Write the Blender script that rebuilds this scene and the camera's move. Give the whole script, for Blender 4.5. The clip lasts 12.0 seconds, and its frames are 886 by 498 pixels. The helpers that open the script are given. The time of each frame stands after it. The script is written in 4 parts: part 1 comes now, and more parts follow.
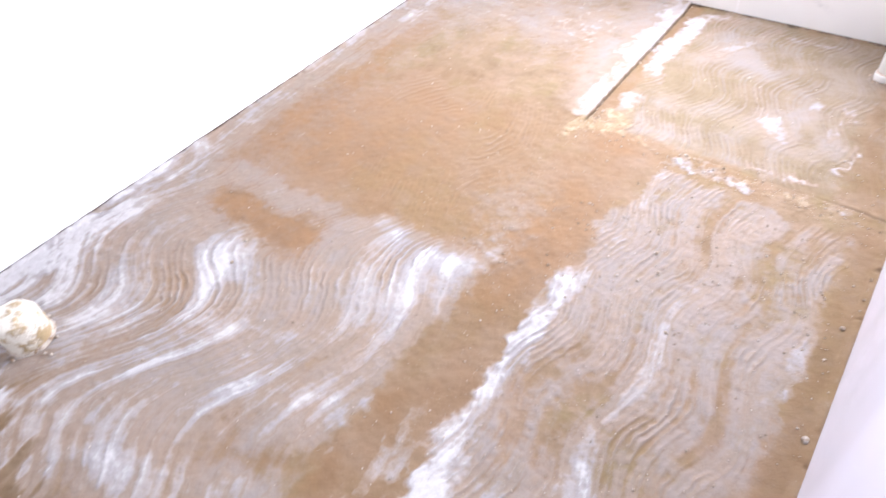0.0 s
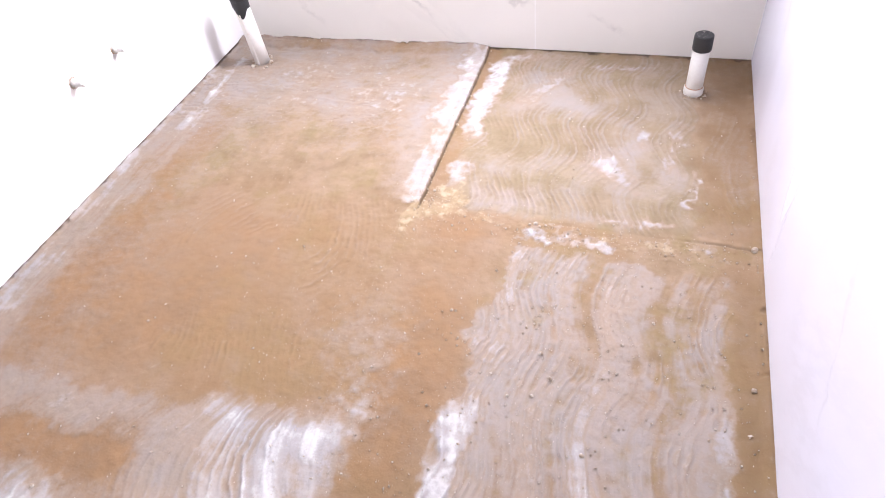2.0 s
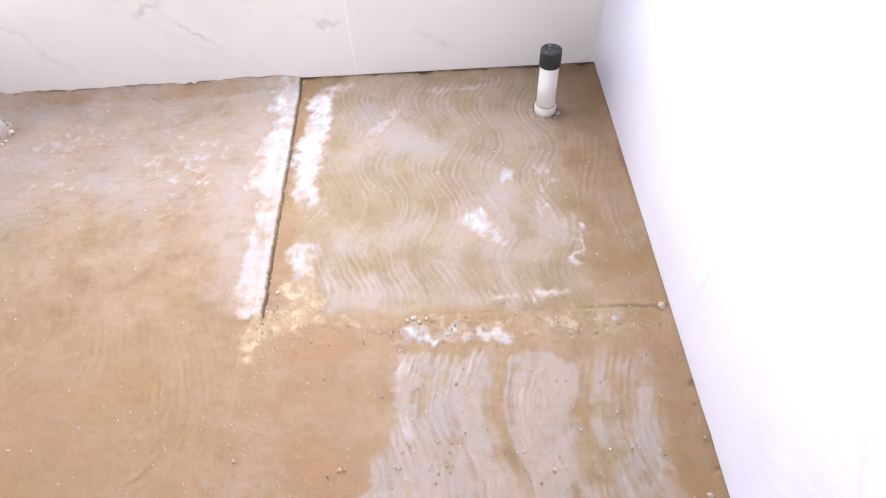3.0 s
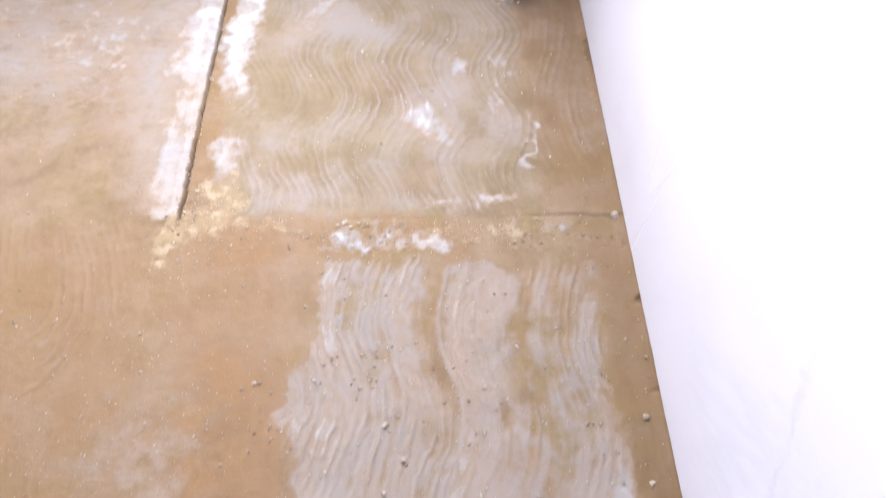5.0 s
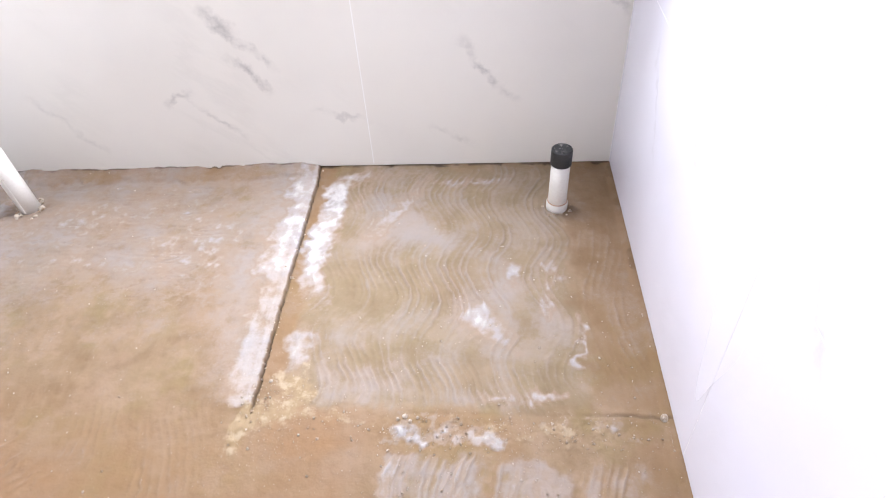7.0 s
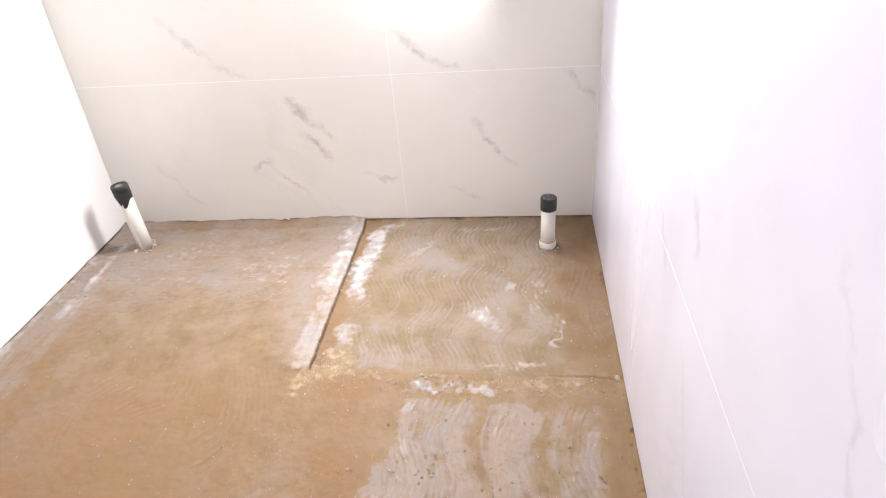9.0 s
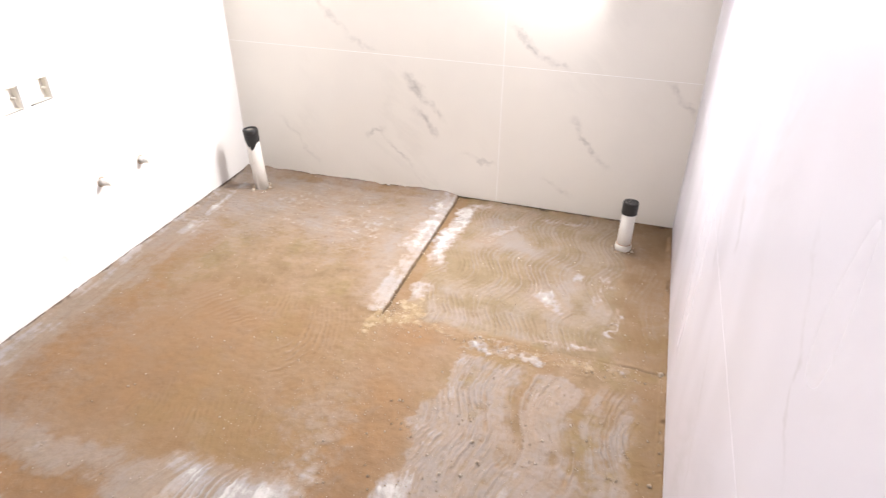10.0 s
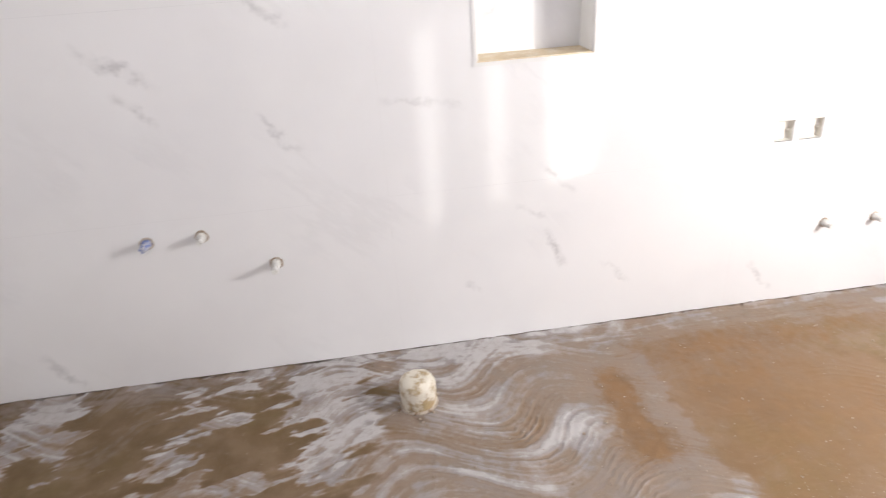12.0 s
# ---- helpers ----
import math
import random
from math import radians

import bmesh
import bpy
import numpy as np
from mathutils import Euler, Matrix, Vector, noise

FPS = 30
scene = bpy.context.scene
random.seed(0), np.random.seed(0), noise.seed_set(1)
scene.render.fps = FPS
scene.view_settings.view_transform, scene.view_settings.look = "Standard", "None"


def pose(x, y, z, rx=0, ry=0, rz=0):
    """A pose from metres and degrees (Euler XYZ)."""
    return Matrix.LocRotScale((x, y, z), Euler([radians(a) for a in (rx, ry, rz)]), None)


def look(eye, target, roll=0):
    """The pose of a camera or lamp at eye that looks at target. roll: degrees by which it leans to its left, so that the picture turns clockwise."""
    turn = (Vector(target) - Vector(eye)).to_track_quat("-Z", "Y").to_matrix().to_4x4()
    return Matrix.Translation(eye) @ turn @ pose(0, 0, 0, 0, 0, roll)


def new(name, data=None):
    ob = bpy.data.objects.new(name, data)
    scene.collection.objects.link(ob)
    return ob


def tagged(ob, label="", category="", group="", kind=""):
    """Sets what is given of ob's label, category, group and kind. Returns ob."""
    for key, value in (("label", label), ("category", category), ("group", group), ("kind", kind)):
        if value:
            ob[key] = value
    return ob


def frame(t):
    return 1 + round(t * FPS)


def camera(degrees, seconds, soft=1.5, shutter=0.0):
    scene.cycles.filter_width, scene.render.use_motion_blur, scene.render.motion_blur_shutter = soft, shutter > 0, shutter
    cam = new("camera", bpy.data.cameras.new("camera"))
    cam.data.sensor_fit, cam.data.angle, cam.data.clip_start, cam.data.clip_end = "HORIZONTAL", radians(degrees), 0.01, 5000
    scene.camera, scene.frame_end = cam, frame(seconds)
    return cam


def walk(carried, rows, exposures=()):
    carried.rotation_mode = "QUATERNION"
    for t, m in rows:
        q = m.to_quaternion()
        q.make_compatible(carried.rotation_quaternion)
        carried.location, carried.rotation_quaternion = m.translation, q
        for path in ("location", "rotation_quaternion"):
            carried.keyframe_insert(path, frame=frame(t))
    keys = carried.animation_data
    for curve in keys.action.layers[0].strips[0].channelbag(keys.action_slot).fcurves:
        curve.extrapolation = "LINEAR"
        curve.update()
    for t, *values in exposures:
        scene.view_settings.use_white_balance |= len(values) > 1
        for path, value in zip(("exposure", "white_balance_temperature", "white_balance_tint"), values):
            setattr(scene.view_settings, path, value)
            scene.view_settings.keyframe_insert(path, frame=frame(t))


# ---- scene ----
cam = camera(68.9, 12.0, soft=1.05, shutter=0.16)
PATH = [
    (0, (-0.161, -2.479, 1.245), (-1.07, -1.436, -0.199), -6.6),
    (0.5, (-0.145, -2.465, 1.295), (-0.86, -1.116, 0.003), -2.8),
    (1, (-0.163, -2.454, 1.265), (-0.863, -1.109, -0.039), -3.0),
    (1.5, (-0.21, -2.361, 1.239), (-0.777, -1.047, -0.159), -5.1),
    (2, (-0.325, -2.13, 1.212), (-0.858, -0.833, -0.214), -8.5),
    (2.2, (-0.357, -2.046, 1.206), (-0.801, -0.788, -0.283), -7.9),
    (2.5, (-0.409, -1.908, 1.188), (-0.716, -0.614, -0.306), -8.2),
    (3, (-0.476, -1.672, 1.188), (-0.49, -0.405, -0.36), -3.5),
    (3.2, (-0.486, -1.575, 1.192), (-0.532, -0.326, -0.369), -3.9),
    (4.8, (-0.342, -1.570, 1.139), (-0.458, -0.374, -0.460), -7.7),
    (5, (-0.372, -1.604, 1.084), (-0.358, -0.580, -0.637), -1.0),
    (5.3, (-0.400, -1.508, 1.123), (-0.616, -0.767, -0.722), -13.3),
    (5.5, (-0.46, -1.499, 1.103), (-0.651, -0.664, -0.704), -7.2),
    (6, (-0.374, -1.417, 1.135), (-0.636, -0.367, -0.547), -10.6),
    (6.5, (-0.351, -1.491, 1.205), (-0.461, -0.065, -0.193), -5.8),
    (7, (-0.389, -1.635, 1.199), (-0.512, -0.19, -0.178), -3.9),
    (8.8, (-0.264, -2.165, 1.263), (-0.505, -0.498, 0.184), -5.0),
    (9, (-0.273, -2.226, 1.279), (-0.514, -0.553, 0.21), -5.0),
    (9.5, (-0.229, -2.376, 1.273), (-0.546, -0.76, 0.138), -0.4),
    (10, (-0.198, -2.419, 1.294), (-0.711, -0.798, 0.24), 0.4),
    (10.5, (-0.203, -2.412, 1.29), (-1.214, -1.085, 0.187), -1.3),
    (11, (-0.21, -2.402, 1.286), (-1.418, -1.373, 0.069), -0.1),
    (11.5, (-0.165, -2.378, 1.281), (-1.765, -1.635, 0.339), -3.2),
    (12, (-0.037, -2.469, 1.349), (-1.809, -2.253, 0.448), -3.7),
]
EXPOSURES = [(0.0, 0.37, 5750, 14), (0.5, 0.19, 5900, 16), (1.5, 0.10, 6000, 18), (2.2, 0.15, 5950, 16), (3.0, 0.05, 5850, 13), (4.9, -0.01, 5850, 11), (5.5, 0.13, 5850, 11), (6.0, 0.26, 5600, 10), (6.5, 0.05, 5800, 11), (7.0, -0.14, 5950, 11),
             (9.0, -0.19, 6500, 11), (10.0, -0.15, 6700, 11), (11.0, -0.30, 6650, 11), (11.5, -0.21, 6200, 11), (12.0, -0.49, 6550, 10)]
walk(cam, [(t, look(eye, target, roll)) for t, eye, target, roll in PATH], EXPOSURES)

# ---------------------------------------------------------------- world and light
world = bpy.data.worlds.new("world")
scene.world = world
world.use_nodes = True
wn = world.node_tree.nodes
sky = wn.new("ShaderNodeTexSky")
sky.sky_type, sky.sun_disc = "NISHITA", False
sky.sun_elevation, sky.sun_rotation = radians(9.3), radians(37.9)
world.node_tree.links.new(sky.outputs["Color"], wn["Background"].inputs["Color"])
wn["Background"].inputs["Strength"].default_value = 0.12

W = -1.935          # left wall
FRONT = -3.85       # wall behind the camera
TOP = 2.5
WIN = (-1.10, -0.03, 0.95, 1.62)       # x0, x1, z0, z1 in the back wall
DOOR = (-3.05, -2.2, 0.0, 2.1)         # y0, y1, z0, z1 in the right wall
NICHE = (-2.105, -1.745, 0.975, 1.42)  # y0, y1, z0, z1 in the left wall


def area(name, m, w, h, power, colour):
    d = bpy.data.lights.new(name, "AREA")
    d.shape, d.size, d.size_y, d.energy, d.color = "RECTANGLE", w, h, power, colour
    o = new(name, d)
    o.matrix_world = m
    return o


# low sun that slants through the window on to the left wall
sun = new("sun", bpy.data.lights.new("sun", "SUN"))
sun.data.energy, sun.data.angle, sun.data.color = 1.7, radians(0.9), (1.0, 0.97, 0.93)
sun.matrix_world = look((1.0, 1.285, 0.268), (0, 0, 0))

# daylight in the window's opening, and a fill lamp added in the passage
area("window_daylight", look((-0.48, 0.0, 1.285), (-1.09, -0.72, 1.10)), 0.46, 0.62, 82, (1.0, 0.98, 0.97))
area("passage_fill", look((0.9, -2.62, 1.5), (-0.5, -2.4, 0.9)), 0.8, 1.4, 17, (0.93, 0.95, 1.0))

# ---------------------------------------------------------------- materials


def material(name, rough=0.6, metal=0.0):
    m = bpy.data.materials.new(name)
    m.use_nodes = True
    nt = m.node_tree
    b = nt.nodes["Principled BSDF"]
    b.inputs["Roughness"].default_value = rough
    b.inputs["Metallic"].default_value = metal
    return m, nt, b


def mathn(nt, op, a, b=None, c=None, clamp=False):
    n = nt.nodes.new("ShaderNodeMath")
    n.operation, n.use_clamp = op, clamp
    for i, v in enumerate((a, b, c)):
        if v is None:
            continue
        if isinstance(v, (int, float)):
            n.inputs[i].default_value = v
        else:
            nt.links.new(v, n.inputs[i])
    return n.outputs[0]


def noisen(nt, vec, scale, detail=4, rough=0.55, out="Fac"):
    n = nt.nodes.new("ShaderNodeTexNoise")
    n.inputs["Scale"].default_value = scale
    n.inputs["Detail"].default_value = detail
    n.inputs["Roughness"].default_value = rough
    if vec is not None:
        nt.links.new(vec, n.inputs["Vector"])
    return n.outputs[out]


def mixn(nt, fac, a, b, blend="MIX"):
    n = nt.nodes.new("ShaderNodeMix")
    n.data_type, n.blend_type = "RGBA", blend
    for k, v in ((0, fac), (6, a), (7, b)):
        if isinstance(v, (int, float)):
            n.inputs[k].default_value = v
        elif isinstance(v, tuple):
            n.inputs[k].default_value = (*v, 1) if len(v) == 3 else v
        else:
            nt.links.new(v, n.inputs[k])
    return n.outputs[2]


def rampn(nt, fac, lo, hi):
    n = nt.nodes.new("ShaderNodeMapRange")
    n.interpolation_type = "SMOOTHSTEP"
    n.inputs[1].default_value, n.inputs[2].default_value = lo, hi
    nt.links.new(fac, n.inputs[0])
    return n.outputs[0]


def bumpn(nt, b, height, dist, strength=1.0):
    n = nt.nodes.new("ShaderNodeBump")
    n.inputs["Strength"].default_value, n.inputs["Distance"].default_value = strength, dist
    nt.links.new(height, n.inputs["Height"])
    nt.links.new(n.outputs[0], b.inputs["Normal"])


def geo_pos(nt):
    return nt.nodes.new("ShaderNodeNewGeometry").outputs["Position"]


def marble(name, axis, veins, tint=(1.0, 1.0, 1.0), dusty=0.04):
    """Polished white porcelain with grey veins. axis: the world axis along the wall. veins: (u, v, degrees, length, width, depth)."""
    m, nt, b = material(name, 0.12)
    b.inputs["Specular IOR Level"].default_value = 0.5
    pos = geo_pos(nt)
    sep = nt.nodes.new("ShaderNodeSeparateXYZ")
    nt.links.new(pos, sep.inputs[0])
    n1 = noisen(nt, pos, 9, 5, 0.6)
    n2 = noisen(nt, pos, 38, 3, 0.6)
    wob = mathn(nt, "ADD", mathn(nt, "MULTIPLY_ADD", n1, 0.11, -0.055), mathn(nt, "MULTIPLY_ADD", n2, 0.035, -0.0175))
    broken = rampn(nt, noisen(nt, pos, 16, 3, 0.7), 0.36, 0.62)
    total = None
    for u0, v0, deg, length, width, depth in veins:
        c, s = math.cos(radians(deg)), math.sin(radians(deg))
        du = mathn(nt, "SUBTRACT", sep.outputs[axis], u0)
        dv = mathn(nt, "SUBTRACT", sep.outputs[2], v0)
        along = mathn(nt, "ADD", mathn(nt, "MULTIPLY", du, c), mathn(nt, "MULTIPLY", dv, s))
        across = mathn(nt, "ADD", mathn(nt, "ADD", mathn(nt, "MULTIPLY", du, -s), mathn(nt, "MULTIPLY", dv, c)), wob)
        line = mathn(nt, "SUBTRACT", 1.0, mathn(nt, "DIVIDE", mathn(nt, "ABSOLUTE", across), 1.3 * width), clamp=True)
        ends = mathn(nt, "SUBTRACT", 1.0, mathn(nt, "POWER", mathn(nt, "DIVIDE", mathn(nt, "ABSOLUTE", along), length / 2), 2.0), clamp=True)
        v = mathn(nt, "MULTIPLY", mathn(nt, "MULTIPLY", line, ends), 0.72 * depth)
        total = v if total is None else mathn(nt, "MAXIMUM", total, v)
    # faint fine veining all over
    turn = nt.nodes.new("ShaderNodeMapping")
    turn.inputs["Rotation"].default_value = (0, radians(-42), 0) if axis == 0 else (radians(42), 0, 0)
    nt.links.new(pos, turn.inputs[0])
    st = nt.nodes.new("ShaderNodeMapping")
    st.inputs["Scale"].default_value = (1.2, 1.2, 4.5)
    nt.links.new(turn.outputs[0], st.inputs[0])
    faint = noisen(nt, st.outputs[0], 1.6, 6, 0.65)
    ridge = mathn(nt, "SUBTRACT", 1.0, mathn(nt, "MULTIPLY", mathn(nt, "ABSOLUTE", mathn(nt, "SUBTRACT", faint, 0.5)), 16), clamp=True)
    ridge = mathn(nt, "MULTIPLY", mathn(nt, "MULTIPLY", ridge, rampn(nt, noisen(nt, pos, 2.3, 2), 0.5, 0.68)), 0.06)
    total = mathn(nt, "MAXIMUM", mathn(nt, "MULTIPLY", total, mathn(nt, "MULTIPLY_ADD", broken, 0.8, 0.2)), ridge)
    cloud = rampn(nt, noisen(nt, pos, 2.0, 3), 0.35, 0.7)
    base = mixn(nt, cloud, tuple(c * t for c, t in zip((0.85, 0.84, 0.835), tint)), tuple(c * t for c, t in zip((0.81, 0.80, 0.80), tint)))
    col = mixn(nt, total, base, (0.26, 0.25, 0.25))
    nt.links.new(col, b.inputs["Base Color"])
    wipe = nt.nodes.new("ShaderNodeMapping")
    wipe.inputs["Scale"].default_value = (3.2, 3.2, 0.9)
    nt.links.new(pos, wipe.inputs[0])
    dust = noisen(nt, wipe.outputs[0], 1.1, 2, 0.4)
    nt.links.new(mathn(nt, "MULTIPLY_ADD", rampn(nt, dust, 0.25, 0.75), dusty, 0.16), b.inputs["Roughness"])
    bumpn(nt, b, noisen(nt, pos, 3.5, 1), 0.0014, 0.4)
    return m


def plain(name, col, rough=0.7, var=0.12, scale=30, bump=0.001, metal=0.0):
    m, nt, b = material(name, rough, metal)
    pos = geo_pos(nt)
    f = noisen(nt, pos, scale, 5, 0.65)
    f2 = noisen(nt, pos, scale * 0.16, 3)
    dark = tuple(c * (1 - 2.2 * var) for c in col)
    lite = tuple(min(1, c * (1 + var)) for c in col)
    nt.links.new(mixn(nt, mathn(nt, "MULTIPLY_ADD", f, 0.7, mathn(nt, "MULTIPLY", f2, 0.3)), dark, lite), b.inputs["Base Color"])
    bumpn(nt, b, f, bump, 0.8)
    return m


def stained(name, col, stain, lo, hi, scale=45, rough=0.45, bump=0.001):
    """A surface with patches of another colour on it."""
    m, nt, b = material(name, rough)
    pos = geo_pos(nt)
    f = rampn(nt, noisen(nt, pos, scale, 5, 0.65), lo, hi)
    grain = noisen(nt, pos, scale * 6, 3)
    c = mixn(nt, f, col, stain)
    nt.links.new(mixn(nt, mathn(nt, "MULTIPLY", grain, 0.25), c, tuple(k * 0.6 for k in stain)), b.inputs["Base Color"])
    bumpn(nt, b, mathn(nt, "ADD", f, grain), bump, 0.8)
    return m


# warm tint paints the floor's bounce light into the back tiles
MARBLE_BACK = marble("marble_back", 0, [
    (-1.09, 0.48, -42, 0.14, 0.020, 0.75), (-1.04, 0.42, -40, 0.26, 0.016, 0.7), (-1.04, 0.33, -48, 0.18, 0.016, 0.75), (-1.27, 0.255, 32, 0.12, 0.012, 0.55),
    (-1.18, 0.19, -46, 0.24, 0.011, 0.5), (-0.37, 0.32, -52, 0.28, 0.012, 0.6), (-0.62, 0.67, -36, 0.26, 0.015, 0.75), (-0.50, 0.60, -14, 0.10, 0.012, 0.6),
    (-0.06, 0.53, -46, 0.18, 0.013, 0.6), (-0.80, 0.185, -14, 0.20, 0.010, 0.4), (-1.64, 0.17, -50, 0.30, 0.012, 0.35), (-0.47, 0.11, -24, 0.18, 0.010, 0.3),
    (-1.45, 0.74, -46, 0.30, 0.013, 0.4), (-1.3, 0.62, -30, 0.2, 0.01, 0.3)], (1.02, 1.0, 0.945))
MARBLE_LEFT = marble("marble_left", 1, [
    (-3.10, 1.045, -30, 0.26, 0.018, 0.65), (-3.08, 0.93, -50, 0.16, 0.016, 0.55), (-2.69, 1.155, -42, 0.16, 0.014, 0.5), (-2.70, 0.825, -50, 0.18, 0.013, 0.5),
    (-2.27, 0.88, -6, 0.28, 0.012, 0.4), (-1.85, 0.59, -45, 0.18, 0.016, 0.45), (-1.85, 0.34, -62, 0.18, 0.016, 0.6), (-3.51, 0.085, -52, 0.22, 0.016, 0.5),
    (-1.07, 0.115, -46, 0.18, 0.014, 0.5), (-2.14, 0.22, -40, 0.08, 0.012, 0.45), (-1.63, 0.22, -35, 0.16, 0.010, 0.3), (-1.93, 0.48, -20, 0.14, 0.014, 0.4)])
# blue tint puts the cool cast of this wall's light into the tiles
MARBLE_RIGHT = marble("marble_right", 1, [
    (-1.82, 0.85, 52, 0.32, 0.008, 0.28), (-1.12, 0.61, 48, 0.20, 0.012, 0.35), (-0.64, 0.50, 50, 0.12, 0.014, 0.35),
    (-1.45, 0.35, 58, 0.4, 0.010, 0.25), (-0.35, 0.42, 60, 0.3, 0.01, 0.3), (-1.32, 0.74, 60, 0.12, 0.02, 0.5)], (0.975, 0.985, 1.125), 0.12)
MARBLE_PLAIN = marble("marble_plain", 1, [(-2.0, 1.15, 40, 0.4, 0.012, 0.4)])
GROUT = plain("grout", (0.96, 0.955, 0.95), 0.8, 0.02, 60, 0.0002)
GROUT_FLUSH = plain("flush_grout", (0.765, 0.755, 0.75), 0.5, 0.02, 60, 0.0002)
CEMENT = plain("cement_bed", (0.16, 0.125, 0.095), 0.95, 0.2, 40, 0.003)
RAW = plain("raw_plaster", (0.76, 0.745, 0.73), 0.95, 0.10, 12, 0.003)
PAINT = plain("white_plaster", (0.80, 0.79, 0.77), 0.85, 0.03, 30, 0.001)
PVC = stained("dusty_white_pipe", (0.80, 0.78, 0.74), (0.55, 0.42, 0.30), 0.60, 0.80, 26, 0.35, 0.0004)
CAP = stained("black_tape", (0.015, 0.016, 0.018), (0.11, 0.10, 0.09), 0.64, 0.80, 60, 0.55, 0.0015)
CAPTOP = stained("dusty_black_rubber", (0.035, 0.035, 0.036), (0.34, 0.32, 0.29), 0.48, 0.66, 50, 0.6, 0.0015)
RIM = plain("orange_glue_ring", (0.52, 0.30, 0.17), 0.6, 0.2, 60, 0.0006)
MORTAR = stained("crumbled_mortar", (0.66, 0.58, 0.49), (0.36, 0.24, 0.15), 0.45, 0.62, 60, 0.95, 0.004)
LUMP = stained("dirty_white_plastic", (0.86, 0.81, 0.70), (0.50, 0.37, 0.20), 0.44, 0.60, 24, 0.5, 0.003)
PLUG = stained("white_plug_plastic", (0.84, 0.83, 0.80), (0.40, 0.36, 0.31), 0.54, 0.68, 130, 0.55, 0.001)
BLUE = stained("blue_plug_plastic", (0.16, 0.22, 0.52), (0.7, 0.68, 0.66), 0.45, 0.6, 120, 0.5, 0.001)
BOXPLASTIC = stained("cream_box_plastic", (0.90, 0.87, 0.80), (0.6, 0.52, 0.42), 0.66, 0.80, 60, 0.5, 0.001)
NICHE_SILL = stained("raw_cement_sill", (0.74, 0.61, 0.42), (0.82, 0.73, 0.58), 0.45, 0.65, 30, 0.9, 0.002)
ALU = plain("white_aluminium", (0.75, 0.75, 0.75), 0.4, 0.03, 40, 0.0002)

# the floor: mud, a thin grey film of adhesive, crisp white residue, orange mud and yellow sand, laid by the mesh's own masks
FLOOR, nt, b = material("scraped_screed", 0.9)
pos = geo_pos(nt)
at = nt.nodes.new("ShaderNodeAttribute")
at.attribute_name = "layers"
sp = nt.nodes.new("ShaderNodeSeparateColor")
nt.links.new(at.outputs["Color"], sp.inputs[0])
at2 = nt.nodes.new("ShaderNodeAttribute")
at2.attribute_name = "washes"
sp2 = nt.nodes.new("ShaderNodeSeparateColor")
nt.links.new(at2.outputs["Color"], sp2.inputs[0])
grain = noisen(nt, pos, 210, 3, 0.5)
stretch = nt.nodes.new("ShaderNodeMapping")
stretch.inputs["Scale"].default_value = (2.6, 0.8, 1.0)
stretch.inputs["Rotation"].default_value = (0, 0, radians(18))
nt.links.new(pos, stretch.inputs[0])
smear = noisen(nt, stretch.outputs[0], 11, 5, 0.6)
patchy = noisen(nt, pos, 30, 7, 0.66)
hue = noisen(nt, pos, 4.5, 5, 0.62)
hue2 = noisen(nt, pos, 1.7, 3, 0.5)
hue3 = noisen(nt, pos, 10, 5, 0.58)
soft = noisen(nt, pos, 7, 4, 0.6)
mud = mixn(nt, rampn(nt, soft, 0.3, 0.7), (0.222, 0.145, 0.079), (0.258, 0.175, 0.104))
mud = mixn(nt, mathn(nt, "MULTIPLY", rampn(nt, hue, 0.46, 0.58), 0.8), mud, (0.225, 0.160, 0.074))
mud = mixn(nt, mathn(nt, "MULTIPLY", rampn(nt, hue2, 0.45, 0.58), 0.80), mud, (0.272, 0.180, 0.118))
mud = mixn(nt, mathn(nt, "MULTIPLY", rampn(nt, hue3, 0.49, 0.62), 0.55), mud, (0.325, 0.228, 0.155))
mud = mixn(nt, mathn(nt, "MULTIPLY", rampn(nt, hue3, 0.48, 0.36), 0.45), mud, (0.175, 0.108, 0.054))
mud = mixn(nt, mathn(nt, "MULTIPLY", rampn(nt, smear, 0.46, 0.66), 0.35), mud, (0.300, 0.205, 0.130))
mud = mixn(nt, mathn(nt, "MULTIPLY", rampn(nt, patchy, 0.48, 0.68), 0.16), mud, (0.190, 0.118, 0.064))
mud = mixn(nt, mathn(nt, "MULTIPLY", sp.outputs[1], 0.82), mud, mixn(nt, rampn(nt, hue3, 0.35, 0.65), (0.268, 0.148, 0.066), (0.210, 0.116, 0.051)))
mud = mixn(nt, sp2.outputs[1], mud, mixn(nt, rampn(nt, hue3, 0.35, 0.65), (0.132, 0.084, 0.036), (0.180, 0.118, 0.058)))
mud = mixn(nt, at.outputs["Alpha"], mud, mixn(nt, rampn(nt, hue3, 0.35, 0.65), (0.218, 0.160, 0.096), (0.265, 0.206, 0.138)))
film = mathn(nt, "MULTIPLY_ADD", mathn(nt, "SUBTRACT", hue3, 0.5), 0.5, sp2.outputs[0])
film = mathn(nt, "ADD", film, mathn(nt, "MULTIPLY_ADD", grain, 0.34, -0.17))
film = mathn(nt, "ADD", film, mathn(nt, "MULTIPLY_ADD", patchy, 0.95, -0.475))
grey = mixn(nt, rampn(nt, soft, 0.35, 0.65), (0.325, 0.258, 0.220), (0.298, 0.255, 0.236))
col = mixn(nt, mathn(nt, "MULTIPLY", rampn(nt, film, 0.0, 1.0), 0.90), mud, grey)
edge = mathn(nt, "ADD", sp.outputs[0], mathn(nt, "MULTIPLY_ADD", patchy, 0.95, -0.475))
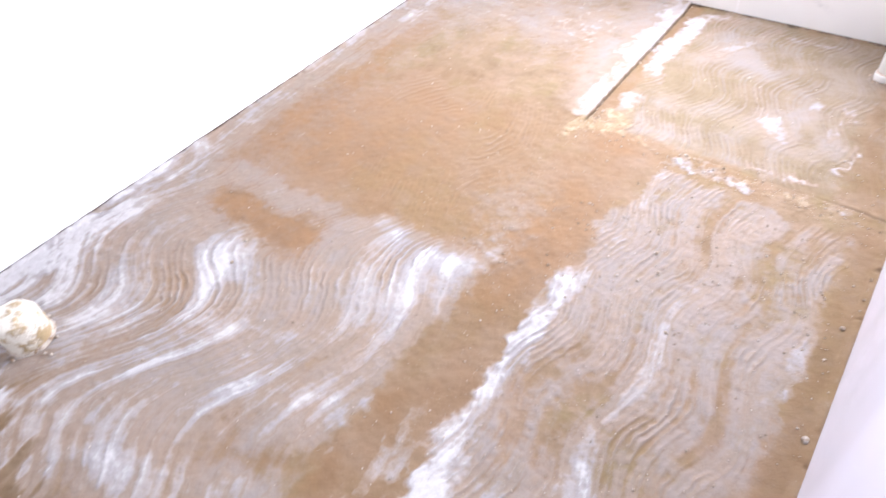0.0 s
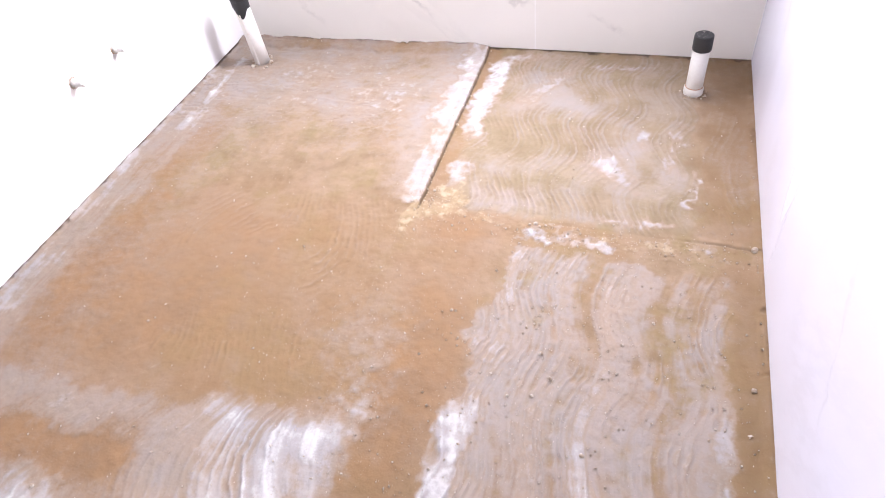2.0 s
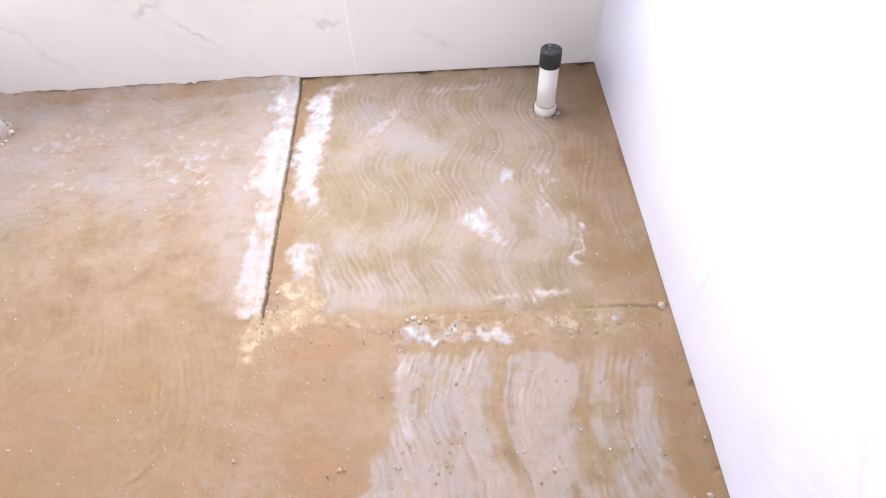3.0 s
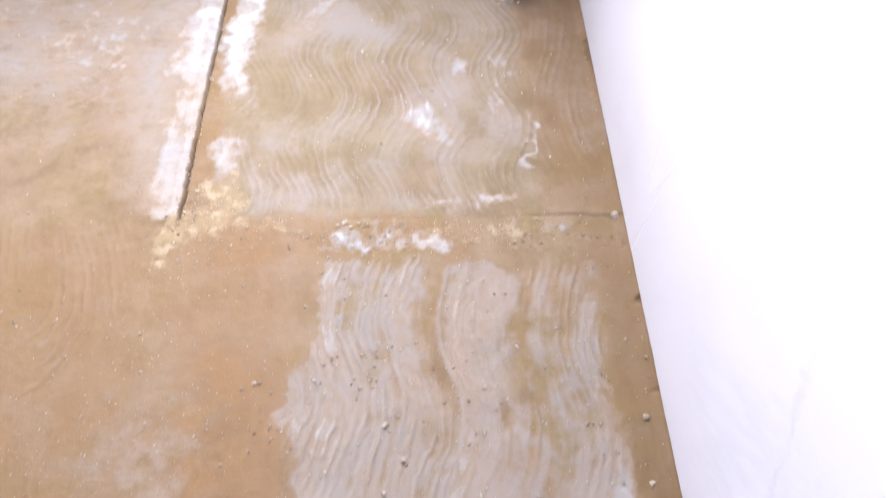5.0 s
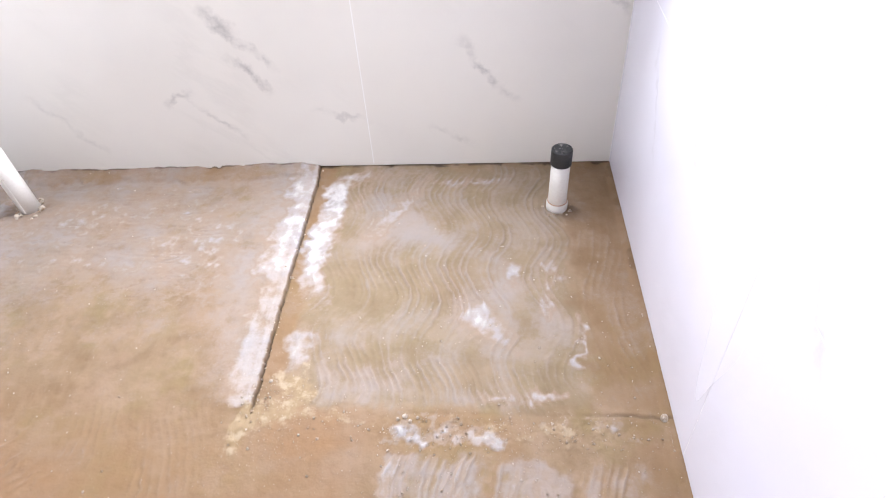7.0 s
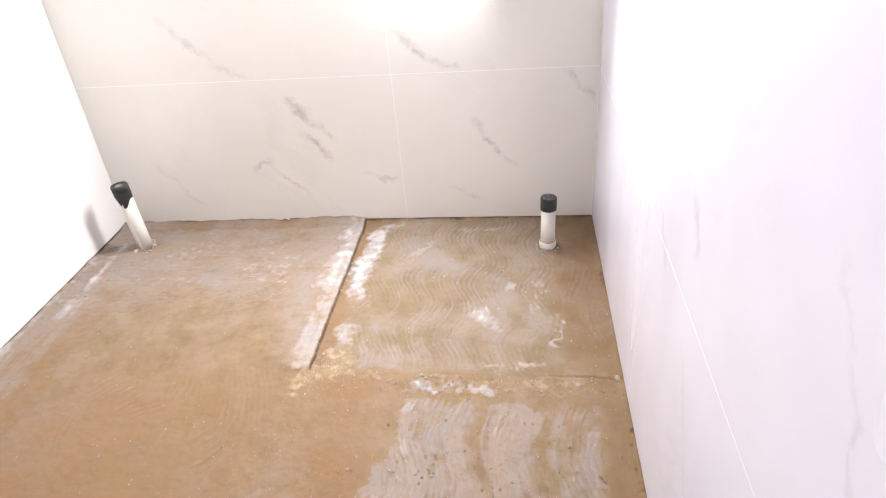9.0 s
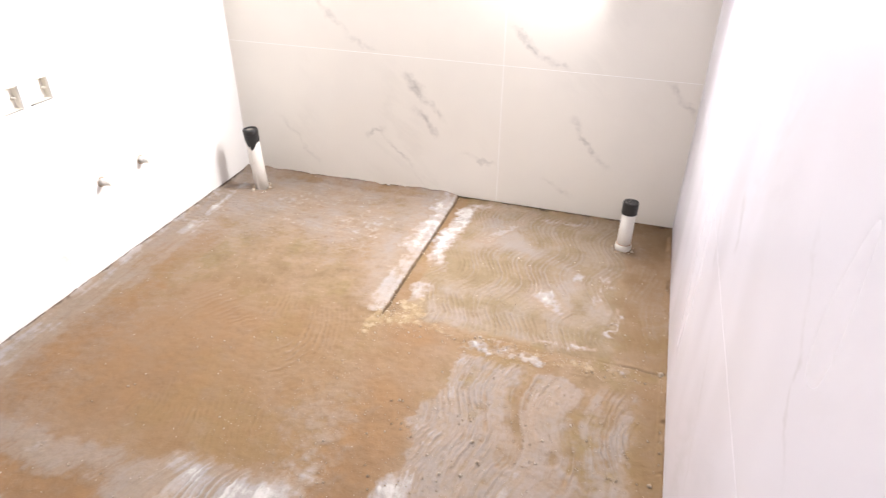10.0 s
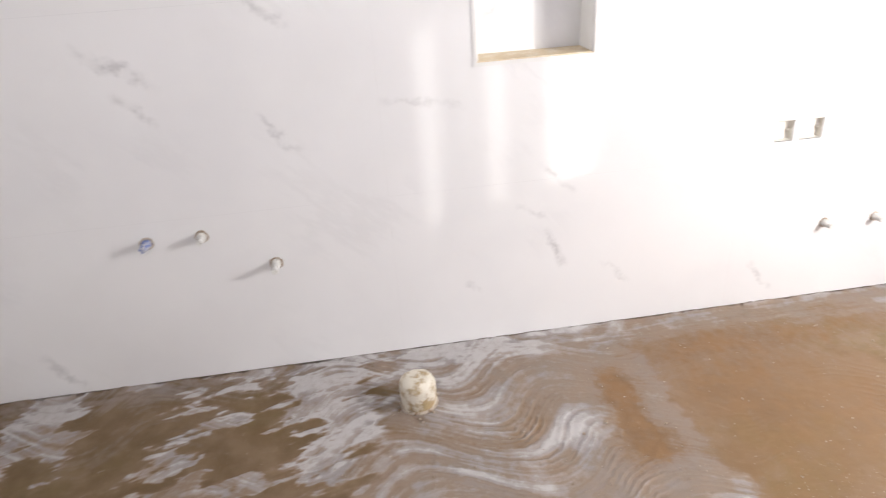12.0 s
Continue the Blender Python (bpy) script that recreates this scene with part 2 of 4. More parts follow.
edge = mathn(nt, "ADD", edge, mathn(nt, "MULTIPLY_ADD", grain, 0.30, -0.20))
beige = mixn(nt, rampn(nt, soft, 0.35, 0.65), (0.300, 0.215, 0.155), (0.280, 0.214, 0.162))
pale = mixn(nt, rampn(nt, soft, 0.35, 0.65), (0.390, 0.330, 0.295), (0.345, 0.312, 0.305))
col = mixn(nt, mathn(nt, "MULTIPLY", rampn(nt, edge, 0.14, 0.42), 0.8), col, beige)
col = mixn(nt, rampn(nt, edge, 0.38, 0.86), col, pale)
col = mixn(nt, rampn(nt, edge, 0.84, 1.35), col, (0.55, 0.52, 0.515))
sandy = mathn(nt, "ADD", sp.outputs[2], mathn(nt, "MULTIPLY_ADD", patchy, 1.6, -0.8))
col = mixn(nt, rampn(nt, sandy, 0.2, 0.8), col, mixn(nt, rampn(nt, patchy, 0.48, 0.62), (0.32, 0.228, 0.130), (0.43, 0.335, 0.228)))
# near-black painted into the crack, joint and wall gaps for their shade
col = mixn(nt, sp2.outputs[2], col, mixn(nt, rampn(nt, patchy, 0.4, 0.62), (0.040, 0.027, 0.017), (0.085, 0.055, 0.034)))
speck = noisen(nt, pos, 420, 2, 0.6)
col = mixn(nt, mathn(nt, "MULTIPLY", rampn(nt, speck, 0.68, 0.78), 0.45), col, (0.52, 0.46, 0.40))
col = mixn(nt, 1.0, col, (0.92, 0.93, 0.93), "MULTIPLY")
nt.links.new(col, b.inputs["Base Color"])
lumps = noisen(nt, pos, 55, 3, 0.5)
bumpn(nt, b, mathn(nt, "ADD", mathn(nt, "MULTIPLY", grain, 0.06), mathn(nt, "ADD", mathn(nt, "MULTIPLY", lumps, 0.12), mathn(nt, "ADD", mathn(nt, "MULTIPLY", edge, 0.26), mathn(nt, "MULTIPLY", film, 0.10)))), 0.0040, 1.0)
STONE = stained("crumbs", (0.34, 0.26, 0.19), (0.55, 0.48, 0.41), 0.44, 0.60, 110, 0.95, 0.001)

# ---------------------------------------------------------------- mesh helpers


def part(name, bm, mat, parent=None, label=""):
    me = bpy.data.meshes.new(name)
    bm.normal_update()
    bm.to_mesh(me)
    bm.free()
    me.materials.append(mat)
    ob = new(name, me)
    if parent is not None:
        ob.parent = parent
    if label:
        ob["label"] = label
    return ob


def box(bm, x0, x1, y0, y1, z0, z1):
    vs = [bm.verts.new((x, y, z)) for x in (x0, x1) for y in (y0, y1) for z in (z0, z1)]
    for f in ((0, 1, 3, 2), (4, 6, 7, 5), (0, 4, 5, 1), (2, 3, 7, 6), (0, 2, 6, 4), (1, 5, 7, 3)):
        bm.faces.new([vs[i] for i in f])


def slab(u0, u1, v0, v1, d0, d1, place, holes=(), chamfer=0.0):
    """A panel u0..u1 by v0..v1 between the depths d0 (back) and d1 (face), with rectangular holes through it."""
    bm = bmesh.new()
    us = sorted({u0, u1, *[min(max(h[k], u0), u1) for h in holes for k in (0, 1)]})
    vs = sorted({v0, v1, *[min(max(h[k], v0), v1) for h in holes for k in (2, 3)]})
    solid = {}
    for i in range(len(us) - 1):
        for j in range(len(vs) - 1):
            cu, cv = (us[i] + us[i + 1]) / 2, (vs[j] + vs[j + 1]) / 2
            if not any(h[0] < cu < h[1] and h[2] < cv < h[3] for h in holes):
                solid[i, j] = True
    pts = {}

    def vert(i, j, d):
        if (i, j, d) not in pts:
            u, v = us[i], vs[j]
            if d == d1 and chamfer:
                u += chamfer if i == 0 else -chamfer if i == len(us) - 1 else 0
                v += chamfer if j == 0 else -chamfer if j == len(vs) - 1 else 0
            pts[i, j, d] = bm.verts.new(place(u, v, d))
        return pts[i, j, d]

    for i, j in solid:
        bm.faces.new([vert(i, j, d1), vert(i + 1, j, d1), vert(i + 1, j + 1, d1), vert(i, j + 1, d1)])
        bm.faces.new([vert(i, j, d0), vert(i, j + 1, d0), vert(i + 1, j + 1, d0), vert(i + 1, j, d0)])
        for di, dj, a, c in ((-1, 0, (0, 0), (0, 1)), (1, 0, (1, 1), (1, 0)), (0, -1, (1, 0), (0, 0)), (0, 1, (0, 1), (1, 1))):
            if (i + di, j + dj) not in solid:
                p, q = (i + a[0], j + a[1]), (i + c[0], j + c[1])
                bm.faces.new([vert(*p, d1), vert(*q, d1), vert(*q, d0), vert(*p, d0)])
    bmesh.ops.recalc_face_normals(bm, faces=bm.faces)
    return bm


def lathe(profile, seg=32, jitter=None, cap=True):
    """A body of revolution about z from (radius, height) pairs."""
    bm = bmesh.new()
    rings = []
    for r, z in profile:
        ring = []
        for k in range(seg):
            a = 2 * math.pi * k / seg
            p = Vector((r * math.cos(a), r * math.sin(a), z))
            if jitter:
                p = jitter(p, a)
            ring.append(bm.verts.new(p))
        rings.append(ring)
    for a, c in zip(rings, rings[1:]):
        for k in range(seg):
            bm.faces.new([a[k], a[(k + 1) % seg], c[(k + 1) % seg], c[k]])
    if cap:
        bm.faces.new(list(reversed(rings[0])))
        bm.faces.new(rings[-1])
    for f in bm.faces:
        f.smooth = True
    return bm


def empty(name, m):
    o = new(name)
    o.matrix_world = m
    return o


def wall(name, u0, u1, place, holes, mats, us, label, joint, zs=(0.006, 0.591, 1.193, 1.795, 2.397, TOP), thick=0.14, bevel=0.0003, gap=0.0008):
    """A wall with its tiles as pieces. place(u, v, d): d is the height over the tile's face (0) towards the room."""
    base = part(name, slab(u0, u1, 0.007, TOP + 0.02, -thick, -0.0004, place, holes), joint)
    tagged(base, label, "wall", kind="structure")
    # recessed cement, coloured dark to give the shadow line under the tiles
    part("foot", slab(u0, u1, -0.05, 0.007, -thick, -0.007, place, holes), CEMENT, base, "recessed raw cement strip, dark for the shade under the tiles")
    g = gap / 2
    for a, c in zip(us, us[1:]):
        for z0, z1 in zip(zs, zs[1:]):
            inner = [h for h in holes if h[0] < c and h[1] > a and h[2] < z1 and h[3] > z0]
            if any(h[0] <= a and h[1] >= c and h[2] <= z0 and h[3] >= z1 for h in inner):
                continue
            part("tile", slab(a + g, c - g, z0 + g, z1 - g, -0.009, 0.0, place, inner, bevel), mats, base)
    return base


# ---------------------------------------------------------------- walls
back_place = lambda u, v, d: (u, -d, v)
left_place = lambda u, v, d: (W + d, u, v)
right_place = lambda u, v, d: (-d, u, v)
front_place = lambda u, v, d: (u, FRONT + d, v)
BOXES = [(-1.110, -1.042, 0.632, 0.704), (-1.018, -0.936, 0.632, 0.703)]
STUBS = [(-0.655, 0.309), (-0.853, 0.308), (-2.778, 0.406), (-2.985, 0.526), (-3.15, 0.523)]
stub_holes = [(y - 0.0125, y + 0.0125, z - 0.0125, z + 0.0125) if y > -1 else (y - 0.0145, y + 0.0145, z - 0.0145, z + 0.0145) for y, z in STUBS]
wall("wall_back", W - 0.14, 0.14, back_place, [WIN], MARBLE_BACK, (W, -0.726, 0.0), "white marble-look porcelain tiled wall with fine joints", GROUT, gap=0.0017)
wall("wall_left", FRONT, 0.0, left_place, [NICHE, *BOXES, *stub_holes], MARBLE_LEFT, (FRONT, -2.4, -1.2, 0.0),
     "glossy white marble-look tiled wall with grey veins", GROUT_FLUSH)
wall("wall_right", FRONT, 0.0, right_place, [DOOR], MARBLE_RIGHT, (FRONT, -3.0, -2.18, -0.98, 0.0),
     "white marble-look tiled wall beside the scraped floor", GROUT, gap=0.0008)
wall("wall_front", W - 0.14, 0.14, front_place, [], MARBLE_PLAIN, (W, -1.2, 0.0), "white marble-look tiled wall by the entrance", GROUT_FLUSH)

bm = bmesh.new()
box(bm, W - 0.2, 0.2, FRONT - 0.2, 0.2, TOP, TOP + 0.12)
tagged(part("ceiling", bm, RAW), "plain unpainted pale grey plastered ceiling", "ceiling", kind="structure")

# the passage beyond the doorway, closed by plain walls
for nm, dims in (("passage_floor", (0.14, 1.7, -4.2, -1.2, -0.1, 0.0)), ("passage_ceiling", (0.14, 1.7, -4.2, -1.2, TOP, TOP + 0.1)),
                 ("passage_wall_east", (1.7, 1.8, -4.2, -1.2, -0.1, TOP)), ("passage_wall_north", (0.14, 1.8, -1.2, -1.1, -0.1, TOP)),
                 ("passage_wall_south", (0.14, 1.8, -4.3, -4.2, -0.1, TOP))):
    bm = bmesh.new()
    box(bm, *dims)
    tagged(part(nm, bm, RAW), "plain unpainted plaster of the passage", "wall", kind="structure")
bm = bmesh.new()
box(bm, 0.0, 0.145, DOOR[0], DOOR[1], -0.1, 0.0)
tagged(part("threshold", bm, CEMENT), "bare cement threshold of the doorway", "threshold", kind="structure")

# window frame and pane in the back wall
win = empty("window_1", pose(0, 0, 0))
tagged(win, "small white aluminium window high in the tiled wall", "window", kind="structure")
x0, x1, z0, z1 = WIN
for nm, d in (("window_frame", (x0, x1, 0.10, 0.13, z0, z0 + 0.03)), ("window_frame", (x0, x1, 0.10, 0.13, z1 - 0.03, z1)),
              ("window_frame", (x0, x0 + 0.03, 0.10, 0.13, z0 + 0.03, z1 - 0.03)), ("window_frame", (x1 - 0.03, x1, 0.10, 0.13, z0 + 0.03, z1 - 0.03))):
    bm = bmesh.new()
    box(bm, *d)
    part(nm, bm, ALU, win)
# unseen bars, spaced to part the sun into strips on the left wall
for xa, xb in ((-0.227, -0.118), (-0.367, -0.274)):
    bm = bmesh.new()
    box(bm, xa, xb, 0.102, 0.128, z0 + 0.03, z1 - 0.03)
    part("shading_mullion", bm, ALU, win)
# unseen panel, added to block the sun beyond the third strip
bm = bmesh.new()
box(bm, x0 + 0.004, -0.492, 0.131, 0.138, z0 + 0.004, z1 - 0.004)
part("sun_blocker", bm, ALU, win, "unseen white panel that keeps the sun off the left wall")

# ---------------------------------------------------------------- the floor


def lattice(x, y, seed):
    """Smooth value noise, 0 to 1."""
    xi, yi = np.floor(x).astype(np.int64), np.floor(y).astype(np.int64)
    fx, fy = x - xi, y - yi
    fx, fy = fx * fx * (3 - 2 * fx), fy * fy * (3 - 2 * fy)

    def h(a, c):
        n = (a * 374761393 + c * 668265263 + seed * 974711) & 0xFFFFFFFF
        n = ((n ^ (n >> 13)) * 1274126177) & 0xFFFFFFFF
        return ((n ^ (n >> 16)) & 0xFFFF) / 65535.0

    return (h(xi, yi) * (1 - fx) + h(xi + 1, yi) * fx) * (1 - fy) + (h(xi, yi + 1) * (1 - fx) + h(xi + 1, yi + 1) * fx) * fy


def fbm(x, y, scale, seed, octaves=4):
    total, amp, norm = 0, 1.0, 0
    for k in range(octaves):
        c, s = math.cos(0.65 * k), math.sin(0.65 * k)
        u, v = (c * x - s * y) * scale * 2 ** k, (s * x + c * y) * scale * 2 ** k
        total = total + amp * lattice(u + 17.3 * k, v - 9.1 * k, seed + k)
        norm += amp
        amp *= 0.55
    return total / norm


def streaky(u, v, seed, octaves=3):
    """Noise in lines along v, for tracks and smears."""
    total, amp, norm = 0, 1.0, 0
    for k in range(octaves):
        total = total + amp * lattice(u * 2 ** k + 17.3 * k, v * 2 ** k - 9.1 * k, seed + k)
        norm += amp
        amp *= 0.55
    return total / norm


def step(v, a, c):
    t = np.clip((v - a) / (c - a), 0, 1)
    return t * t * (3 - 2 * t)


def band(v, a, c, s):
    return step(v, a - s, a + s) * (1 - step(v, c - s, c + s))


def blob(x, y, cx, cy, rx, ry, turn=0.0):
    c, s = math.cos(radians(turn)), math.sin(radians(turn))
    u, v = (x - cx) * c + (y - cy) * s, -(x - cx) * s + (y - cy) * c
    return np.exp(-((u / rx) ** 2 + (v / ry) ** 2))


def ridge(p):
    return (0.5 + 0.5 * np.cos(2 * math.pi * p)) ** 2.2


def floor_fields(x, y):
    """Height in metres and the layers residue, orange, sand, khaki, film, dark mud, painted shade of cracks and gaps at
    places of the floor.
    """
    wx = x + 0.06 * (fbm(x, y, 9, 1) - 0.5) + 0.035 * (fbm(x + 0.5 * y, y - 0.5 * x, 40, 2, 2) - 0.5)
    wy = y + 0.06 * (fbm(x, y, 9, 3) - 0.5) + 0.035 * (fbm(x + 0.5 * y, y - 0.5 * x, 40, 4, 2) - 0.5)
    big, mid, fine = fbm(x, y, 3.5, 5), fbm(x + 0.4 * y, y - 0.4 * x, 13, 6), fbm(x + 0.7 * y, y - 0.7 * x, 42, 7, 2)
    pale, orange, sand, film, dark, gap_shade = (np.zeros_like(x) for k in range(6))

    # lines of the trowel's teeth: the place across the room from which each tooth's wavy track starts
    track_a = x - 0.024 * np.cos(2 * math.pi * ((y + 0.10) / 0.29 + 0.7 * x)) + 0.014 * (fbm(x, y, 6, 31) - 0.5)
    track_b = x - 0.018 * np.cos(2 * math.pi * ((y + 1.0) / 0.36 + 0.5 * x)) + 0.03 * (fbm(x, y, 4, 32) - 0.5)
    sway = np.clip(0.052 + 0.08 * (-1.1 - x), 0.03, 0.085)
    track_c = x - sway * np.cos(2 * math.pi * (y + 2.0 - 0.45 * (x + 1.12)) / 0.60) + 0.05 * (fbm(x, y, 4, 33) - 0.5)
    track_d = x - 0.05 * np.cos(2 * math.pi * (y / 0.55 + 1.0 * x)) + 0.03 * (fbm(x, y, 4, 34) - 0.5)
    track_e = x - 0.030 * np.cos(2 * math.pi * (y + 0.30) / 0.62)
    lines_a, lines_b = streaky(track_a * 30, y * 2.5, 51, 3), streaky(track_b * 32, y * 1.8, 52, 3)
    lines_c = streaky(track_c * 24, y * 1.6, 53, 4)
    broad_b = streaky(track_b * 9, y * 1.6, 56, 3)

    # upper right bed, khaki, with white crescents where the trowel turned
    bed_a = band(wx, -0.82, -0.165, 0.02) * band(wy, -0.87, -0.015, 0.02)
    wave_a = track_a - x
    ax = wx - 1.1 * wave_a
    film += bed_a * (0.16 + 0.9 * (mid - 0.5) + 0.8 * (lines_a - 0.5) + 0.35 * (big - 0.5))
    pale += 1.30 * band(wx - 0.05 * (y + 0.32), -0.864, -0.792, 0.020) * band(wy, -0.54, -0.07, 0.05) * (0.26 + 0.5 * mid + 0.5 * fine) * (0.75 + 0.5 * step(wy, -0.55, -0.35))
    pale += 1.0 * band(wx, -0.848, -0.796, 0.016) * band(wy, -0.76, -0.65, 0.03) * (0.4 + mid) + 0.5 * blob(wx, wy, -0.79, -0.56, 0.03, 0.06)
    pale += 0.62 * blob(wx, wy, -0.67, -0.26, 0.030, 0.12, -28) + 0.52 * blob(wx, wy, -0.61, -0.20, 0.022, 0.09, -28) + 0.40 * blob(wx, wy, -0.73, -0.16, 0.020, 0.08, -28) + 0.45 * blob(wx, wy, -0.76, -0.07, 0.05, 0.05)
    film += 0.6 * blob(wx, wy, -0.57, -0.33, 0.11, 0.07) + 0.5 * blob(wx, wy, -0.66, -0.22, 0.12, 0.14)
    pale += 1.05 * blob(ax, wy, -0.345, -0.455, 0.030, 0.046) + 1.25 * blob(ax, wy, -0.375, -0.625, 0.046, 0.058, 10) + 0.35 * blob(wx, wy, -0.345, -0.70, 0.035, 0.022, -30)
    film += 0.7 * blob(ax, wy, -0.37, -0.62, 0.07, 0.09) + 0.55 * blob(wx, wy, -0.235, -0.66, 0.05, 0.09) + 0.45 * blob(ax, wy, -0.35, -0.47, 0.05, 0.07)
    pale += 0.55 * blob(wx, wy, -0.215, -0.46, 0.030, 0.12) * (0.4 + 1.2 * fine) + 0.55 * blob(wx, wy, -0.228, -0.60, 0.020, 0.07, -18) + 0.85 * blob(wx, wy, -0.170, -0.70, 0.009, 0.09) * (0.3 + 1.4 * fine)
    pale += 0.70 * blob(wx, wy, -0.40, -0.075, 0.13, 0.018, 3) + 0.40 * blob(wx, wy, -0.66, -0.05, 0.12, 0.03) + 0.35 * blob(wx, wy, -0.50, -0.10, 0.05, 0.03)
    film += 0.75 * blob(wx, wy, -0.65, -0.815, 0.06, 0.035)
    pale += 0.40 * bed_a * (fine - 0.5)
    pale += 0.85 * blob(wx, wy, -0.365, -0.842, 0.055, 0.018) + 0.80 * blob(wx, wy, -0.255, -0.842, 0.05, 0.018) * (0.4 + 1.2 * fine)
    # brown margin between the bed and the right wall, and the ochre trench beside the slab
    margin = step(wx, -0.165, -0.135) * step(wy, -0.90, -0.86)
    orange += 0.35 * margin * (0.5 + 0.6 * mid)
    dark += 0.28 * margin * (0.4 + 0.9 * big) + 0.22 * blob(wx, wy, -0.10, -0.20, 0.10, 0.10)
    film += 0.22 * margin * step(mid, 0.45, 0.6)
    trench = band(x, -0.895, -0.845, 0.010) * step(wy, -0.82, -0.76)
    orange += 0.75 * trench * (0.5 + 0.7 * mid)
    # white strip along the raised slab, fading to the left
    edge_x = -0.897 + 0.008 * (fbm(x * 0, y, 14, 11) - 0.5) + 0.005 * (fbm(x * 0, y, 110, 12, 2) - 0.5)
    lip = band(wy, -0.88, 0.05, 0.012)
    on_slab = 1 - step(x, edge_x - 0.002, edge_x + 0.004)
    strip = step(wx + 0.06 * (big - 0.5) + 0.05 * (mid - 0.5) , -1.010, -0.935)
    streaks = streaky(x * 60, y * 5, 57, 3)
    pale += lip * on_slab * strip * (0.50 + 0.30 * mid + 0.20 * fine + 0.55 * (streaks - 0.4))
    film += lip * on_slab * 0.45 * step(wx, -1.10, -0.96)
    # cross joint with its white crumbs
    pale += band(wx, -0.60, -0.35, 0.02) * band(wy, -0.968, -0.918, 0.012) * (0.5 * mid + 1.2 * fine - 0.08) * (0.55 + 0.45 * step(fbm(x * 1.3, y, 55, 18, 3), 0.38, 0.58))
    pale += band(wx, -0.58, -0.46, 0.02) * band(wy, -0.912, -0.888, 0.01) * (2.2 * fine - 0.60) * step(fbm(x, y, 30, 20, 3), 0.42, 0.56)
    pale += band(wx, -0.31, -0.08, 0.03) * band(wy, -0.955, -0.892, 0.02) * (1.7 * fine - 0.50) * step(fbm(x, y, 24, 19, 3), 0.44, 0.60)
    sx, sy = wx + 0.05 * (fbm(x, y, 30, 16, 3) - 0.5), wy + 0.05 * (fbm(x, y, 30, 17, 3) - 0.5)
    sand += 0.75 * blob(sx, sy, -0.81, -0.81, 0.045, 0.05, 20) + 0.75 * blob(sx, sy, -0.905, -0.93, 0.032, 0.055, -10) + 0.70 * blob(sx, sy, -0.84, -0.89, 0.07, 0.03, 30)
    sand += 0.45 * blob(wx, wy, -0.70, -0.90, 0.07, 0.025) + 0.36 * blob(wx, wy, -0.22, -0.93, 0.14, 0.03) + 0.28 * blob(wx, wy, -0.42, -0.91, 0.2, 0.02)
    orange += 0.5 * band(wy, -0.985, -0.885, 0.02) * band(wx, -0.86, -0.30, 0.05) * (0.3 + mid)
    # lower right bed
    left_edge = -0.590 - 0.045 * step(-y, 1.04, 1.24) + 0.022 * step(-y, 1.26, 1.34) - 0.030 * step(-y, 1.40, 1.55) + 0.02 * step(-y, 1.85, 2.1)
    left_edge = left_edge + 0.03 * (fbm(x * 0, y, 18, 58, 3) - 0.5)
    inside = step(wx, left_edge - 0.012, left_edge + 0.012) * (1 - step(wy, -1.01, -0.975))
    bed_b = inside * (1 - step(wx, -0.105, -0.06))
    film += bed_b * (0.66 + 0.55 * (mid - 0.5) + 1.7 * (lines_b - 0.5) + 0.7 * (broad_b - 0.5) + 0.7 * (fine - 0.5) - 0.10 * step(wx, -0.31, -0.22))
    pale += bed_b * (0.12 + 1.7 * (lines_b - 0.5) + 0.6 * (broad_b - 0.5) + 0.5 * (fine - 0.5)) * (1 - 0.45 * step(wx, -0.36, -0.26))
    pale += bed_b * 0.85 * (1 - step(wx, left_edge + 0.045, left_edge + 0.095)) * step(-wy, 1.40, 1.54) * (0.55 + 0.8 * mid)
    pale += bed_b * 0.30 * (1 - step(wx, left_edge + 0.05, left_edge + 0.11)) * step(mid, 0.4, 0.6)
    film += bed_b * 0.30 * (1 - step(wx, left_edge + 0.10, left_edge + 0.2)) + 0.42 * blob(wx, wy, -0.34, -1.50, 0.09, 0.12)
    brown_b = np.clip(blob(wx, wy, -0.46, -1.86, 0.10, 0.12) + 0.7 * blob(wx, wy, -0.44, -1.74, 0.07, 0.07), 0, 1)
    pale -= 0.6 * bed_b * brown_b
    film -= 0.65 * bed_b * brown_b
    pale += 0.5 * blob(wx, wy, -0.52, -2.06, 0.08, 0.05) + 0.35 * blob(wx, wy, -0.33, -1.92, 0.08, 0.12) * (0.2 + 1.5 * fine)
    pale += 0.40 * blob(wx, wy, -0.085, -1.22, 0.020, 0.06) + 0.62 * blob(wx, wy, -0.085, -1.48, 0.022, 0.17) * (0.4 + 1.2 * mid)
    film += 0.4 * blob(wx, wy, -0.10, -1.45, 0.035, 0.22)
    # left bed: pale far end, brown middle, pale margin along the wall
    left = 1 - step(wx, -0.94, -0.86)
    far_end = left * step(wy + 0.10 * (big - 0.5), -0.86, -0.28)
    folds = streaky(x * 5 + y * 2, y * 22, 23, 4)
    # pale film, raised further to make up for missing window light
    film += far_end * (0.60 + 0.9 * (mid - 0.5) + 0.7 * (big - 0.5) + 0.5 * (folds - 0.5))
    pale += far_end * (0.20 + 0.7 * (folds - 0.5) + 0.5 * (fine - 0.5)) + 0.30 * blob(wx, wy, -1.16, -0.42, 0.12, 0.20, 15) * (0.2 + 1.5 * fine)
    pale += 0.30 * left * band(wy, -0.45, -0.10, 0.1) * step(-wx, 1.1, 1.45) * (streaky(x * 3 + y * 2, y * 14 - x * 3, 13, 3) - 0.35) * 2
